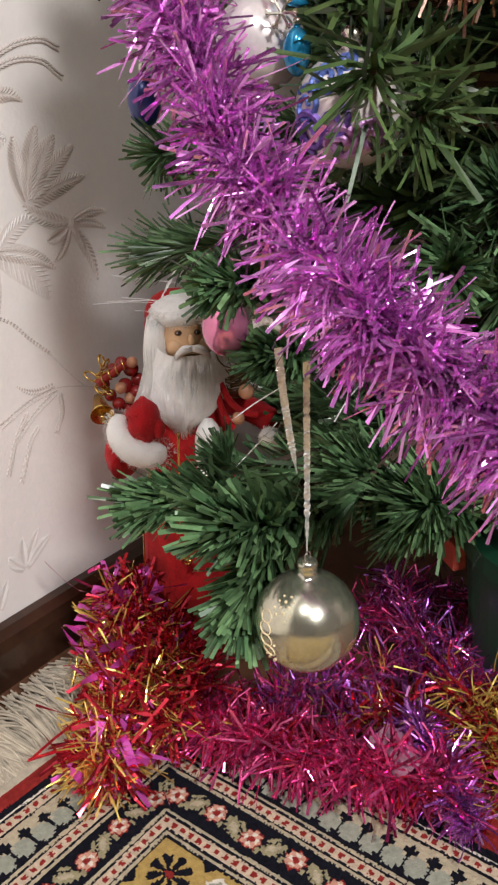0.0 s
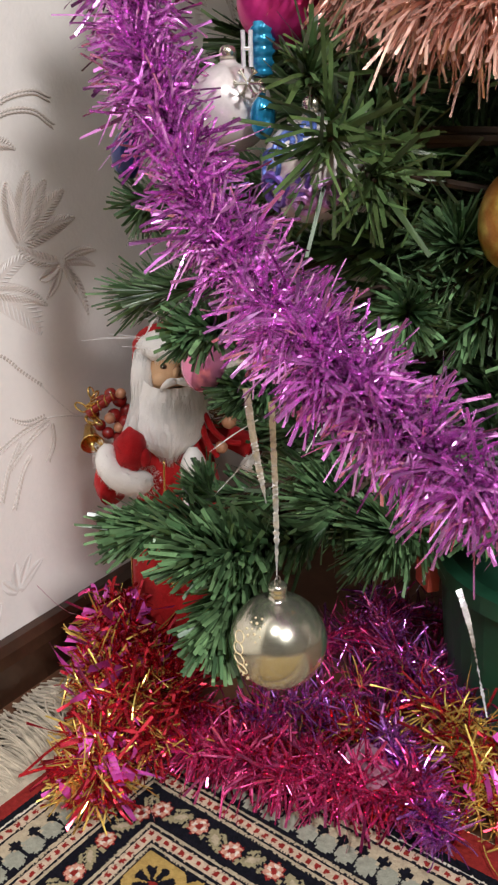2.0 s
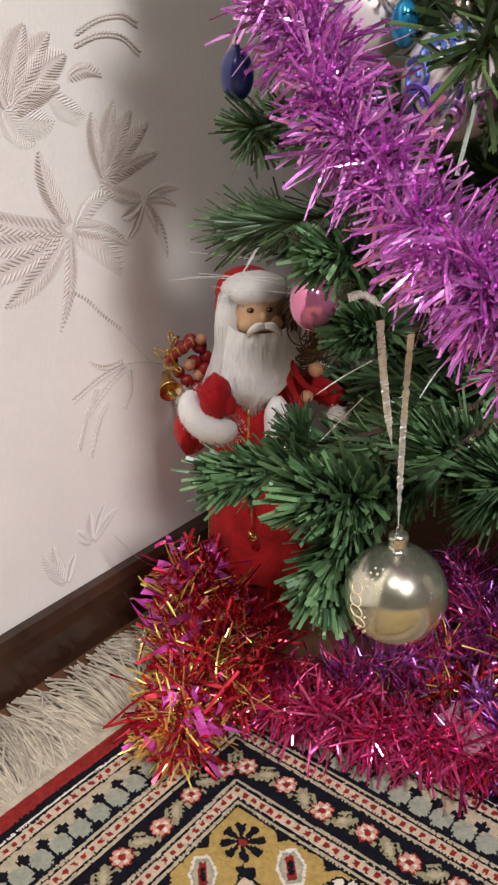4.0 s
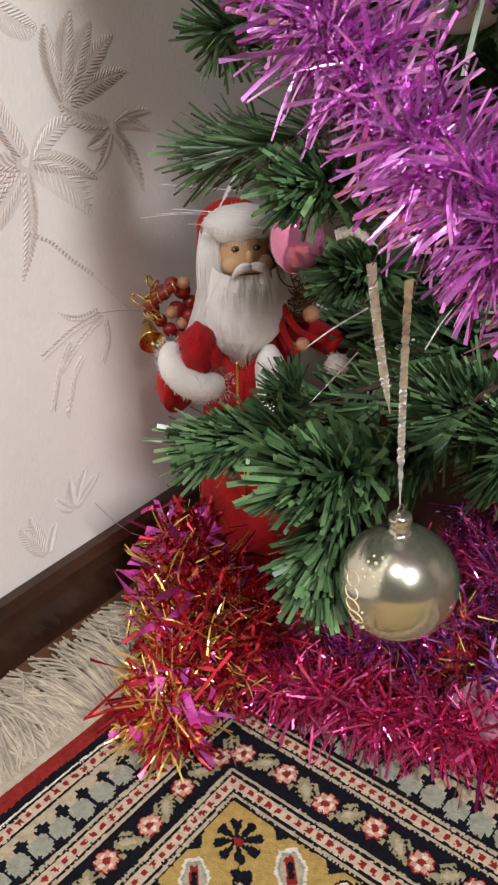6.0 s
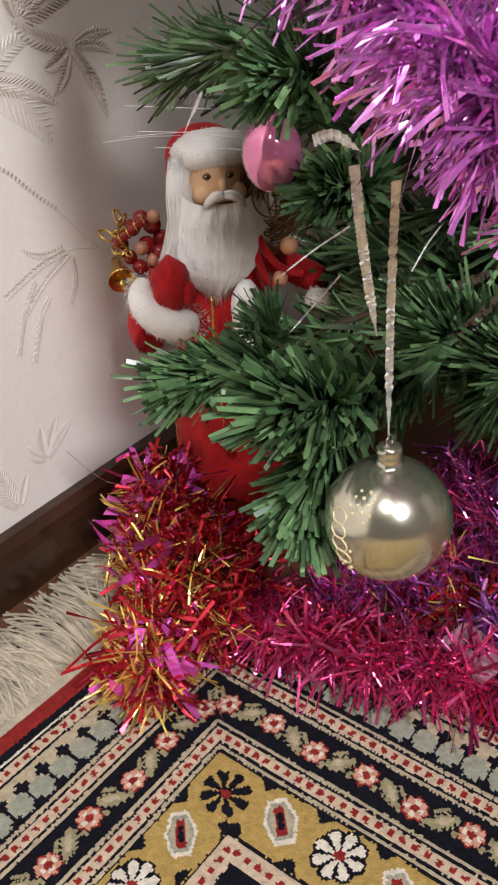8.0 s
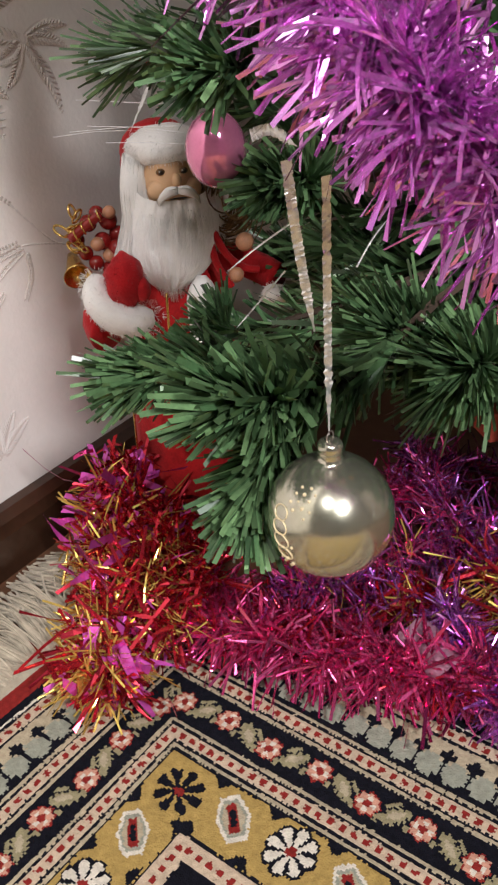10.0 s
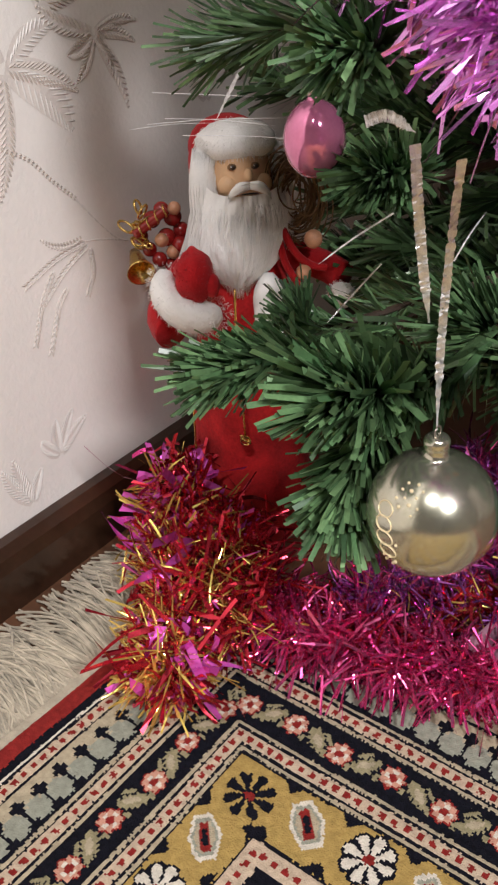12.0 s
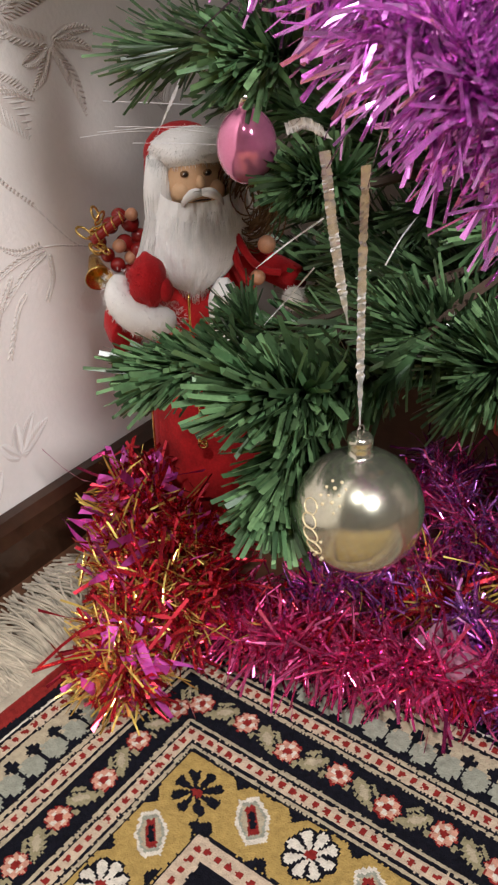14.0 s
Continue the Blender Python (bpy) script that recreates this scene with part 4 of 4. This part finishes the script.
foil_ribbon([(-0.2371, 0.3712, 0.3804), (-0.2272, 0.3727, 0.3832), (-0.2146, 0.3738, 0.3778)], 0.005, "crumpled silver foil ribbon end by the garland", 1.6)
foil_ribbon([(-0.3519, 0.4528, 0.4149), (-0.3622, 0.4399, 0.3906), (-0.3864, 0.4364, 0.3547)], 0.0026, "thin silver foil ribbon above the doll", 1.4)
foil_ribbon([(-0.2476, 0.4117, 0.3316), (-0.2720, 0.4134, 0.3146), (-0.2889, 0.4071, 0.3000)], 0.0009, "thin silver foil strand across the needles", 0.6)
foil_ribbon([(-0.2528, 0.4106, 0.3061), (-0.2663, 0.4057, 0.2887), (-0.2732, 0.3936, 0.2761)], 0.0009, "thin silver foil strand across the needles", 0.6)
foil_ribbon([(-0.4698, 0.4677, 0.3631), (-0.4264, 0.4706, 0.3643), (-0.3905, 0.4774, 0.3644)], 0.0004, "hair-thin silver strand before the doll", 0.5)
foil_ribbon([(-0.2284, 0.4379, 0.3041), (-0.2244, 0.4453, 0.3168), (-0.2242, 0.4599, 0.3241)], 0.0009, "hair-thin silver strand among the needles", 0.5)
foil_ribbon([(-0.0918, 0.4008, 0.2672), (-0.0801, 0.3943, 0.2496), (-0.0688, 0.3852, 0.2304), (-0.0544, 0.3681, 0.2185)], 0.0035, "silver foil ribbon hanging to the floor tinsel", 4.0)

for a, b in (((-0.4529, 0.4459, 0.3486), (-0.3604, 0.4717, 0.3555)), ((-0.4377, 0.4612, 0.3405), (-0.3460, 0.4805, 0.3424)), ((-0.4459, 0.4551, 0.3511), (-0.3651, 0.4663, 0.3517)), ((-0.4700, 0.4450, 0.3440), (-0.4100, 0.4640, 0.3500))):
    foil_ribbon([a, tuple(0.5 * (p + q) + d for p, q, d in zip(a, b, (0, 0, 0.0012))), b], 0.00035, "hair-thin silver strand before the doll", 0.5)

pink = bauble("pink_ornament", (-0.2900, 0.4060, 0.3625), 0.0150, "pink_glass", "shiny pink glass ornament half hidden by needles", 1.22, 0.2)
white_ball = bauble("white_ball", (-0.2570, 0.4040, 0.5220), 0.0245, "white_glass", "pearly white glass ball behind the purple tinsel", 1.0, 0.18)
purple_ball = bauble("painted_ball", (-0.1960, 0.4020, 0.4895), 0.028, "white_glass", "white glass ball painted with violet and blue glitter swirls", 1.0, 0.18)


def swirl(radius, az0, el0, size, turns, tubes):
    t = np.linspace(0, turns * 2 * math.pi, 40)
    pts = []
    for q in t:
        rr = size * (0.25 + 0.75 * q / t[-1])
        az, el = az0 + rr * math.cos(q), el0 + rr * math.sin(q)
        pts.append(np.array((math.cos(el) * math.cos(az), math.cos(el) * math.sin(az), math.sin(el))) * radius * 1.003)
    return tube(pts, tubes, 6)


facing = math.atan2(-0.35, 0.27)
for paint, label, rows in (("blue_paint", "blue glitter swirl", ((-0.55, 0.55, 0.38, 1.6, 0.0016), (-0.95, 0.1, 0.35, 1.4, 0.0016), (-0.2, 0.95, 0.3, 1.2, 0.0015))),
                           ("violet_paint", "violet glitter swirl", ((-0.85, -0.35, 0.42, 1.7, 0.0021), (-0.35, -0.15, 0.3, 1.2, 0.0018))),
                           ("lilac_paint", "lilac glitter swirl", ((-0.2, -0.55, 0.35, 1.5, 0.0022), (0.35, -0.4, 0.3, 1.4, 0.0022)))):
    for az, el, size, turns, thick in rows:
        part("swirl", swirl(0.028, facing + az, el, size, turns, thick), M[paint], purple_ball, label)
bauble("hot_pink_ball", (-0.2349, 0.4237, 0.5764), 0.024, "hot_pink", "hot pink satin ball", 1.0, 0.18)
yellow = bauble("yellow_ornament", (-0.1165, 0.4830, 0.4590), 0.0185, "yellow_glass", "yellow and orange glass ornament", 1.5, 0.16)


bauble("blue_ornament", (-0.3570, 0.4110, 0.4945), 0.0105, "blue_dark", "dark blue glass ornament behind the purple tinsel", 1.5, 0.2)


def icicle(at, length):
    """A faceted blue glass icicle with a bead at its end."""
    ob = thing("blue_icicle", "blue glass icicle ornament hanging among the balls", "christmas ornament", at=at)
    prof = [(0.0012, 0.0)] + [(0.0068 * (1 + 0.18 * math.cos(i * 2.1)) * (1 - 0.45 * abs(i / 16 - 0.45)), -length * i / 16) for i in range(1, 16)] + [(0.001, -length)]
    smooth(part("drop", lathe(prof[::-1], 14), M["blue_glass"], ob))
    smooth(part("cap", lathe([(0.003, -0.001), (0.003, 0.004), (0.001, 0.006)], 14), M["metal_cap"], ob, "small metal cap"))
    return ob


icicle((-0.2337, 0.4066, 0.5675), 0.030)
bauble("blue_drop", (-0.2245, 0.3950, 0.5170), 0.0072, "blue_glass", "bright blue glass drop hanging by the white ball", 1.6, 0.25)


def snowflake(at):
    """A six-armed silver flake with side twigs, below a small silver bar."""
    ob = thing("silver_snowflake", "small silver snowflake charm above the white ball", "christmas ornament", at=at, turn=38)
    pcs = []
    for k in range(6):
        q = k * math.pi / 3
        d = np.array((math.cos(q), 0, math.sin(q)))
        pcs.append(tube([d * 0.0005, d * 0.008], 0.0008, 5))
        for s in (-0.6, 0.6):
            e = np.array((math.cos(q + s), 0, math.sin(q + s)))
            pcs.append(tube([d * 0.005, d * 0.005 + e * 0.003], 0.0006, 5))
    part("flake", joined(*pcs), M["metal_cap"], ob)
    part("hanger", joined(tube([(-0.002, 0, 0.008), (-0.002, 0, 0.026)], 0.0012, 6), tube([(0.002, 0, 0.008), (0.002, 0, 0.026)], 0.0012, 6), tube([(-0.003, 0, 0.017), (0.003, 0, 0.017)], 0.001, 6)), M["silver"], ob)
    return ob


snowflake((-0.2284, 0.3877, 0.5344))

# ---- doll by the wall ----
DOLL = (-0.463, 0.540)
DOLL_TURN = 48.0


def fuzz(at, size, n, length, rng, down=0.5, thick=0.0005):
    """Fine short hairs all over an ellipsoid, combed downwards."""
    pcs = []
    for _ in range(n):
        d = rng.normal(0, 1, 3)
        d /= np.linalg.norm(d)
        p = np.array(at) + d * np.array(size) * 0.97
        w = unit(d + np.array((0, 0, -down)) + rng.normal(0, 0.35, 3))
        ln = length * rng.uniform(0.6, 1.2)
        q = np.array([p, p + w * ln * 0.5, p + w * ln + np.array((0, 0, -0.25 * down * ln))])
        pcs.append(tube(q, [thick, thick * 0.8, thick * 0.4], 3))
    return pcs


def doll():
    rng = np.random.default_rng(3)
    groups = {}

    def give(mat, *pcs):
        groups.setdefault(mat, []).extend(pcs)

    robe = [(0.060, 0.0), (0.064, 0.004), (0.062, 0.05), (0.057, 0.12), (0.049, 0.17), (0.042, 0.205), (0.034, 0.235), (0.020, 0.256), (0.012, 0.264)]
    v, f = lathe(robe, 40, 0.85)
    ang = np.arctan2(v[:, 1], v[:, 0])
    fold = 1 + 0.05 * np.cos(9 * ang + 6 * v[:, 2]) * np.clip(1 - v[:, 2] / 0.2, 0, 1)
    v[:, :2] *= fold[:, None]
    give("red_velvet", (v, f))
    # head turned a little towards the room, cap with a deep fur brim
    give("skin", ellipsoid((0.0, -0.005, 0.304), (0.0265, 0.027, 0.031), 16, 28), ellipsoid((0.0030, -0.0345, 0.3095), (0.0040, 0.0052, 0.0052), 8, 12),
         ellipsoid((-0.0120, -0.0262, 0.3010), (0.0092, 0.0066, 0.0080), 10, 14), ellipsoid((0.0150, -0.0252, 0.3010), (0.0082, 0.0066, 0.0080), 10, 14))
    for x in (-0.0092, 0.0092):
        give("straw", ellipsoid((x, -0.0288, 0.3148), (0.0038, 0.0022, 0.0024), 6, 12))
        give("dark", ellipsoid((x + 0.0004, -0.0305, 0.3148), (0.0022, 0.0014, 0.0018), 6, 10))
        # white dot on each pupil, a glint set in as colour
        give("white_fur", ellipsoid((x - 0.0009, -0.0320, 0.3156), (0.0005, 0.0004, 0.0005), 4, 6))
    give("red_felt", ellipsoid((-0.008, 0.018, 0.320), (0.033, 0.026, 0.023), 12, 24), ellipsoid((-0.029, 0.014, 0.307), (0.013, 0.016, 0.024), 10, 14))
    brim_at, brim_size = (-0.002, -0.001, 0.3270), (0.0335, 0.0305, 0.0145)
    give("white_fur", ellipsoid(brim_at, brim_size, 18, 32, 0.05, 4.0), *fuzz(brim_at, brim_size, 2600, 0.0032, rng, 1.0, 0.00022))

    # hair falling at both sides of the face
    for s, foot, wide in ((-1, (-0.050, -0.020, 0.240), 0.0120), (1, (0.029, -0.018, 0.262), 0.0095)):
        way = spline([(0.027 * s, -0.006, 0.324), (0.0315 * s, -0.012, 0.302), (0.033 * s, -0.017, 0.278), foot], 16)
        give("white_fur", tube(way, wide * np.array([0.6, 0.8, 0.9, 0.95, 1, 1, 1, 1, 1, 1, 0.97, 0.92, 0.85, 0.7, 0.5, 0.2]), 16))
        for i in range(150):
            q = rng.uniform(0, 2 * math.pi)
            off = np.array((math.cos(q), math.sin(q), 0)) * wide
            fade = np.linspace(0.95, 0.75 + rng.uniform(-0.1, 0.5), 16)[:, None]
            pts = way + off * fade + np.array((0, 0, -0.008 * rng.uniform(0, 1.4))) * np.linspace(0, 1, 16)[:, None] ** 3
            give("white_fur", tube(pts[::3], [0.00035, 0.00035, 0.0003, 0.0003, 0.00025, 0.00015], 3))

    # beard: a full, slightly waved mass that narrows to a rounded end
    heights = np.array([0.305, 0.297, 0.286, 0.272, 0.258, 0.246, 0.237, 0.230, 0.226])
    halves = np.array([0.0285, 0.0320, 0.0365, 0.0395, 0.0390, 0.0345, 0.0270, 0.0170, 0.0040])
    bulges = np.array([0.010, 0.014, 0.019, 0.022, 0.023, 0.021, 0.017, 0.012, 0.006])

    def beard_point(u, z, lift=0.0):
        up = heights[::-1]
        w, d = np.interp(z, up, halves[::-1]), np.interp(z, up, bulges[::-1])
        sway = -0.009 * (max(0.0, 0.305 - z) / 0.077) ** 1.5
        wave = 0.0007 * math.sin(u * 19 + 2.0 * math.sin(z * 120)) + 0.0003 * math.sin(u * 51 + z * 90)
        return np.array((sway + u * w, -0.024 - (d + lift + wave) * math.cos(u * math.pi / 2) ** 0.7, z))

    rows, cols = 40, 56
    sheet = [beard_point(u, 0.2262 + f * (0.2965 + 0.0050 * abs(u) ** 4 - 0.2262)) for f in np.linspace(1, 0, rows) for u in np.linspace(-0.999, 0.999, cols)]
    sheet += [p * (1, 0, 1) + (0, -0.012, 0) for p in sheet]
    n = rows * cols
    grid = [(i * cols + j, i * cols + j + 1, (i + 1) * cols + j + 1, (i + 1) * cols + j) for i in range(rows - 1) for j in range(cols - 1)]
    rim = [i * cols for i in range(rows)] + [(rows - 1) * cols + j for j in range(1, cols)] + [i * cols + cols - 1 for i in range(rows - 2, -1, -1)]
    give("white_fur", (np.array(sheet), grid + [tuple(i + n for i in f[::-1]) for f in grid] + [(a, b, b + n, a + n) for a, b in zip(rim[:-1], rim[1:])]))
    for i in range(620):
        u = rng.uniform(-1, 1)
        z0, z1 = rng.uniform(0.262, 0.290), rng.uniform(0.219, 0.240) + 0.016 * u * u
        ph, amp = rng.uniform(0, 6), rng.uniform(0.02, 0.09)
        pts = []
        for f in np.linspace(0, 1, 9):
            z = z0 + (z1 - z0) * f
            p = beard_point(np.clip(u + amp * math.sin(4 * f + ph) * f, -0.98, 0.98), max(z, 0.2300), 0.0002 + 0.0002 * math.sin(ph + 5 * f))
            p[2] = z
            pts.append(p)
        give("white_fur", tube(pts, np.linspace(0.00028, 0.00014, 9), 3))
    # moustache and mouth
    for s in (-1, 1):
        give("white_fur", tube(spline([(0.0030, -0.0405, 0.3040), (0.0030 + 0.007 * s, -0.0415, 0.3035), (0.0030 + 0.0125 * s, -0.0390, 0.3000), (0.0030 + 0.0165 * s, -0.0350, 0.2955)], 10), [0.0026, 0.0032, 0.0036, 0.0038, 0.0036, 0.0033, 0.0029, 0.0024, 0.0016, 0.0008], 10))
        for i in range(26):
            a, d = rng.normal(0, 0.0011), rng.uniform(0.0028, 0.0036)
            give("white_fur", tube(spline([(0.0030, -0.0405 - d * 0.8, 0.3045 + a), (0.0030 + 0.007 * s, -0.0413 - d, 0.3040 + a), (0.0030 + 0.0125 * s, -0.0390 - d * 0.8, 0.3003 + a), (0.0030 + 0.0175 * s, -0.0350 - d * 0.4, 0.2950 + a * 1.5)], 7), [0.0003] * 6 + [0.00012], 3))
    give("dark", tube(spline([(-0.0050, -0.0425, 0.2985), (0.0025, -0.0445, 0.2997), (0.0100, -0.0425, 0.2990)], 7), [0.0002, 0.0005, 0.0006, 0.0006, 0.0006, 0.0005, 0.0002], 6))
    # arms, cuffs, mitten
    give("red_felt", tube(spline([(-0.034, 0.004, 0.246), (-0.060, -0.010, 0.226), (-0.074, -0.030, 0.210), (-0.068, -0.044, 0.204)], 12), np.linspace(0.013, 0.017, 12), 14))
    give("red_felt", ellipsoid((-0.0475, -0.060, 0.2490), (0.0165, 0.015, 0.0185), 14, 22, 0.18, 2.0), ellipsoid((-0.0345, -0.066, 0.2440), (0.0070, 0.007, 0.0090), 8, 12), *fuzz((-0.0475, -0.060, 0.2490), (0.0165, 0.015, 0.0185), 700, 0.0022, rng, 0.3, 0.0002))
    cuff = spline([(-0.0700, -0.048, 0.2510), (-0.0720, -0.056, 0.2380), (-0.0620, -0.062, 0.2260), (-0.0460, -0.064, 0.2200), (-0.0280, -0.062, 0.2200)], 16)
    give("white_fur", tube(cuff, [0.005, 0.0085, 0.0105, 0.0118, 0.0125, 0.0130, 0.0132, 0.0132, 0.0132, 0.0130, 0.0128, 0.0124, 0.0118, 0.0108, 0.0090, 0.0050], 16))
    for k in range(2, 15):
        give("white_fur", *fuzz(cuff[k], (0.0128, 0.0128, 0.0128), 110, 0.0036, rng, 0.2, 0.00022))
    give("red_felt", tube(spline([(0.036, 0.008, 0.238), (0.056, 0.000, 0.234), (0.073, -0.014, 0.230), (0.083, -0.026, 0.226)], 12), np.linspace(0.012, 0.012, 12), 14))
    give("white_fur", ellipsoid((0.0770, -0.040, 0.2185), (0.011, 0.010, 0.0085), 12, 16, 0.12, 3.0), *fuzz((0.0770, -0.040, 0.2185), (0.011, 0.010, 0.0085), 260, 0.003, rng, 0.2, 0.00022))
    # cream fur edge down the front of the robe
    give("white_fur", tube(spline([(0.016, -0.034, 0.238), (0.0150, -0.042, 0.218), (0.014, -0.056, 0.196), (0.014, -0.057, 0.160)], 16), [0.004, 0.008, 0.011, 0.013, 0.014, 0.014, 0.014, 0.014, 0.0135, 0.013, 0.013, 0.0125, 0.012, 0.011, 0.008, 0.004], 14))
    # gold cords with a knot and a bead
    give("gold_metal", tube(spline([(-0.0155, -0.058, 0.236), (-0.0165, -0.060, 0.205), (-0.0150, -0.062, 0.150), (-0.0145, -0.063, 0.118)], 14), 0.0011, 6))
    for k in range(3):
        q = np.linspace(0, 2 * math.pi, 12)
        give("gold_metal", tube([(-0.0145 + 0.0042 * math.cos(a + k), -0.0640 + 0.001 * math.sin(2 * a), 0.1135 + 0.0036 * math.sin(a) + 0.001 * k) for a in q], 0.0009, 5))
    give("gold_metal", tube(spline([(-0.055, -0.030, 0.17), (-0.058, -0.036, 0.10), (-0.057, -0.038, 0.06)], 12), 0.0011, 6))
    names = list(groups)
    me = bpy.data.meshes.new("doll")
    vs, fs, mi, n = [], [], [], 0
    for k, name in enumerate(names):
        v, f = joined(*groups[name])
        vs.append(v)
        fs += [tuple(i + n for i in face) for face in f]
        mi += [k] * len(f)
        n += len(v)
        me.materials.append(M[name])
    shape = np.vstack(vs) * np.array((0.88, 1.0, 1.0))
    me.from_pydata([tuple(p) for p in shape], [], fs)
    me.polygons.foreach_set("material_index", mi)
    me.polygons.foreach_set("use_smooth", [True] * len(mi))
    ob = new("doll", me)
    ob.matrix_world = pose(DOLL[0], DOLL[1], FLOOR, 0, 0, DOLL_TURN)
    return tagged(ob, "standing bearded winter doll in a red robe with white fur cuffs", "doll")


doll()


def bundle():
    """A tied bunch of lacquered berries, a gold striped cane and a small bell, on the doll's arm."""
    at = Vector((-0.532, 0.508, 0.252))
    b = thing("berry_bunch", "bunch of red berries with gold wire and a gold bell", "decoration", at=tuple(at), turn=DOLL_TURN)
    rng = np.random.default_rng(9)
    for k, (x, y, z, r, m) in enumerate([(0.012, -0.008, -0.004, 0.0072, "berry"), (0.018, -0.002, 0.010, 0.0075, "berry"), (-0.002, -0.010, -0.012, 0.0058, "berry"), (0.014, -0.010, -0.026, 0.0058, "berry"),
                                         (0.008, -0.015, -0.004, 0.0055, "peach"), (0.016, -0.012, -0.015, 0.0055, "peach"), (0.024, 0.0, -0.002, 0.007, "berry"), (0.002, 0.002, 0.008, 0.007, "berry"), (-0.008, 0.0, -0.004, 0.006, "berry"), (0.020, -0.008, 0.018, 0.0052, "peach"), (0.010, -0.002, 0.016, 0.0065, "berry"), (0.022, -0.010, -0.010, 0.0068, "berry"), (0.005, -0.012, -0.020, 0.0062, "berry")]):
        smooth(part("berry", ellipsoid((x, y, z), (r, r, r), 8, 14), M[m], b))
    for k in range(11):
        c = np.array((-0.006 + rng.normal(0, 0.006), -0.014 + rng.normal(0, 0.002), 0.008 + rng.normal(0, 0.008)))
        tilt, rr = rng.uniform(0, math.pi), rng.uniform(0.003, 0.0065)
        ax, bx = np.array((math.cos(tilt), 0.3, math.sin(tilt))), np.array((-0.4 * math.sin(tilt), -0.5, 0.4 * math.cos(tilt)))
        smooth(part("gold_loop", tube([c + rr * (ax * math.cos(q) + bx * math.sin(q)) for q in np.linspace(0, 2 * math.pi, 14)], 0.0010, 6), M["gold_metal"], b, "loop of gold cord"))
    stick = np.array([(-0.012 + 0.026 * f, -0.017, 0.002 + 0.018 * f) for f in np.linspace(0, 1, 12)])
    smooth(part("cane", tube(stick, 0.0038, 12), M["berry"], b, "red cane wound with gold"))
    turn = np.linspace(0, 8 * math.pi, 64)
    wind = np.array([(-0.012 + 0.026 * q / turn[-1] - 0.0026 * math.cos(q), -0.017 + 0.0041 * math.sin(q), 0.002 + 0.018 * q / turn[-1] + 0.0034 * math.cos(q)) for q in turn])
    smooth(part("winding", tube(wind, 0.0008, 5), M["gold_metal"], b, "gold thread"))
    prof = [(0.0008, 0.012), (0.003, 0.011), (0.0045, 0.004), (0.0062, -0.004), (0.0085, -0.009), (0.0078, -0.009), (0.004, 0.0), (0.0008, 0.004)]
    v, f = lathe(prof, 24)
    bell = smooth(part("bell", (v, f), M["gold_metal"], b, "gold bell"))
    bell.location, bell.rotation_euler, bell.scale = (-0.012, -0.012, -0.022), (radians(-70), 0, radians(10)), (1.35, 1.35, 1.35)
    return b


bundle()


def wreath():
    """A ring of bent straw twigs with a red ribbon loop, hanging at the doll's side."""
    w = thing("twig_wreath", "small brown twig ring with a red ribbon", "decoration", at=(-0.431, 0.560, 0.276), turn=DOLL_TURN)
    rng = np.random.default_rng(13)
    pcs = []
    for k in range(46):
        t = np.linspace(0, 2 * math.pi, 22)
        o = rng.normal(0, 0.0040, 3)
        ph, q = rng.uniform(0, 6), rng.uniform(0.55, 1.15)
        pcs.append(tube([(0.017 * q * math.cos(s + ph) + o[0], -0.012 + o[1] + 0.002 * math.sin(3 * s + ph), 0.026 * q * math.sin(s + ph) + 0.008 + o[2]) for s in t], 0.0006, 5))
    part("twigs", joined(*pcs), M["straw"], w, kind="stuff")
    part("ribbon", joined(tube(spline([(-0.012, -0.018, -0.010), (-0.002, -0.024, -0.030), (0.010, -0.02, -0.042), (0.022, -0.018, -0.046)], 14), [0.003] * 14, 8),
                          tube(spline([(-0.014, -0.018, -0.012), (-0.010, -0.024, -0.036), (0.0, -0.024, -0.055)], 14), [0.0028] * 14, 8)), M["red_felt"], w, "red ribbon")
    smooth(part("bead", joined(ellipsoid((0.012, -0.022, -0.022), (0.007, 0.007, 0.007), 8, 14), ellipsoid((0.004, -0.024, -0.046), (0.006, 0.006, 0.006), 8, 14)), M["peach"], w, "peach bead"))
    return w


wreath()


def film_scrap(at):
    """A crumpled scrap of clear pink film among the tinsel."""
    rng = np.random.default_rng(17)
    n = 14
    v = []
    for i in range(n):
        for j in range(8):
            x, y = (i / (n - 1) - 0.5) * 0.045, (j / 7 - 0.5) * 0.028
            z = 0.014 * math.cos(y * 90) + 0.006 * noise.noise(Vector((x * 90, y * 120, 1.7)))
            v.append((x, y, z))
    f = [(i * 8 + j, i * 8 + j + 1, i * 8 + j + 9, i * 8 + j + 8) for i in range(n - 1) for j in range(7)]
    ob = part("film_scrap", (v, f), M["clear_film"], None)
    smooth(ob)
    ob.matrix_world = pose(*at, 10, 0, -25)
    return tagged(ob, "crumpled pinkish cellophane scrap lying in the tinsel", "wrapper")


film_scrap((-0.1876, 0.4710, 0.0300))
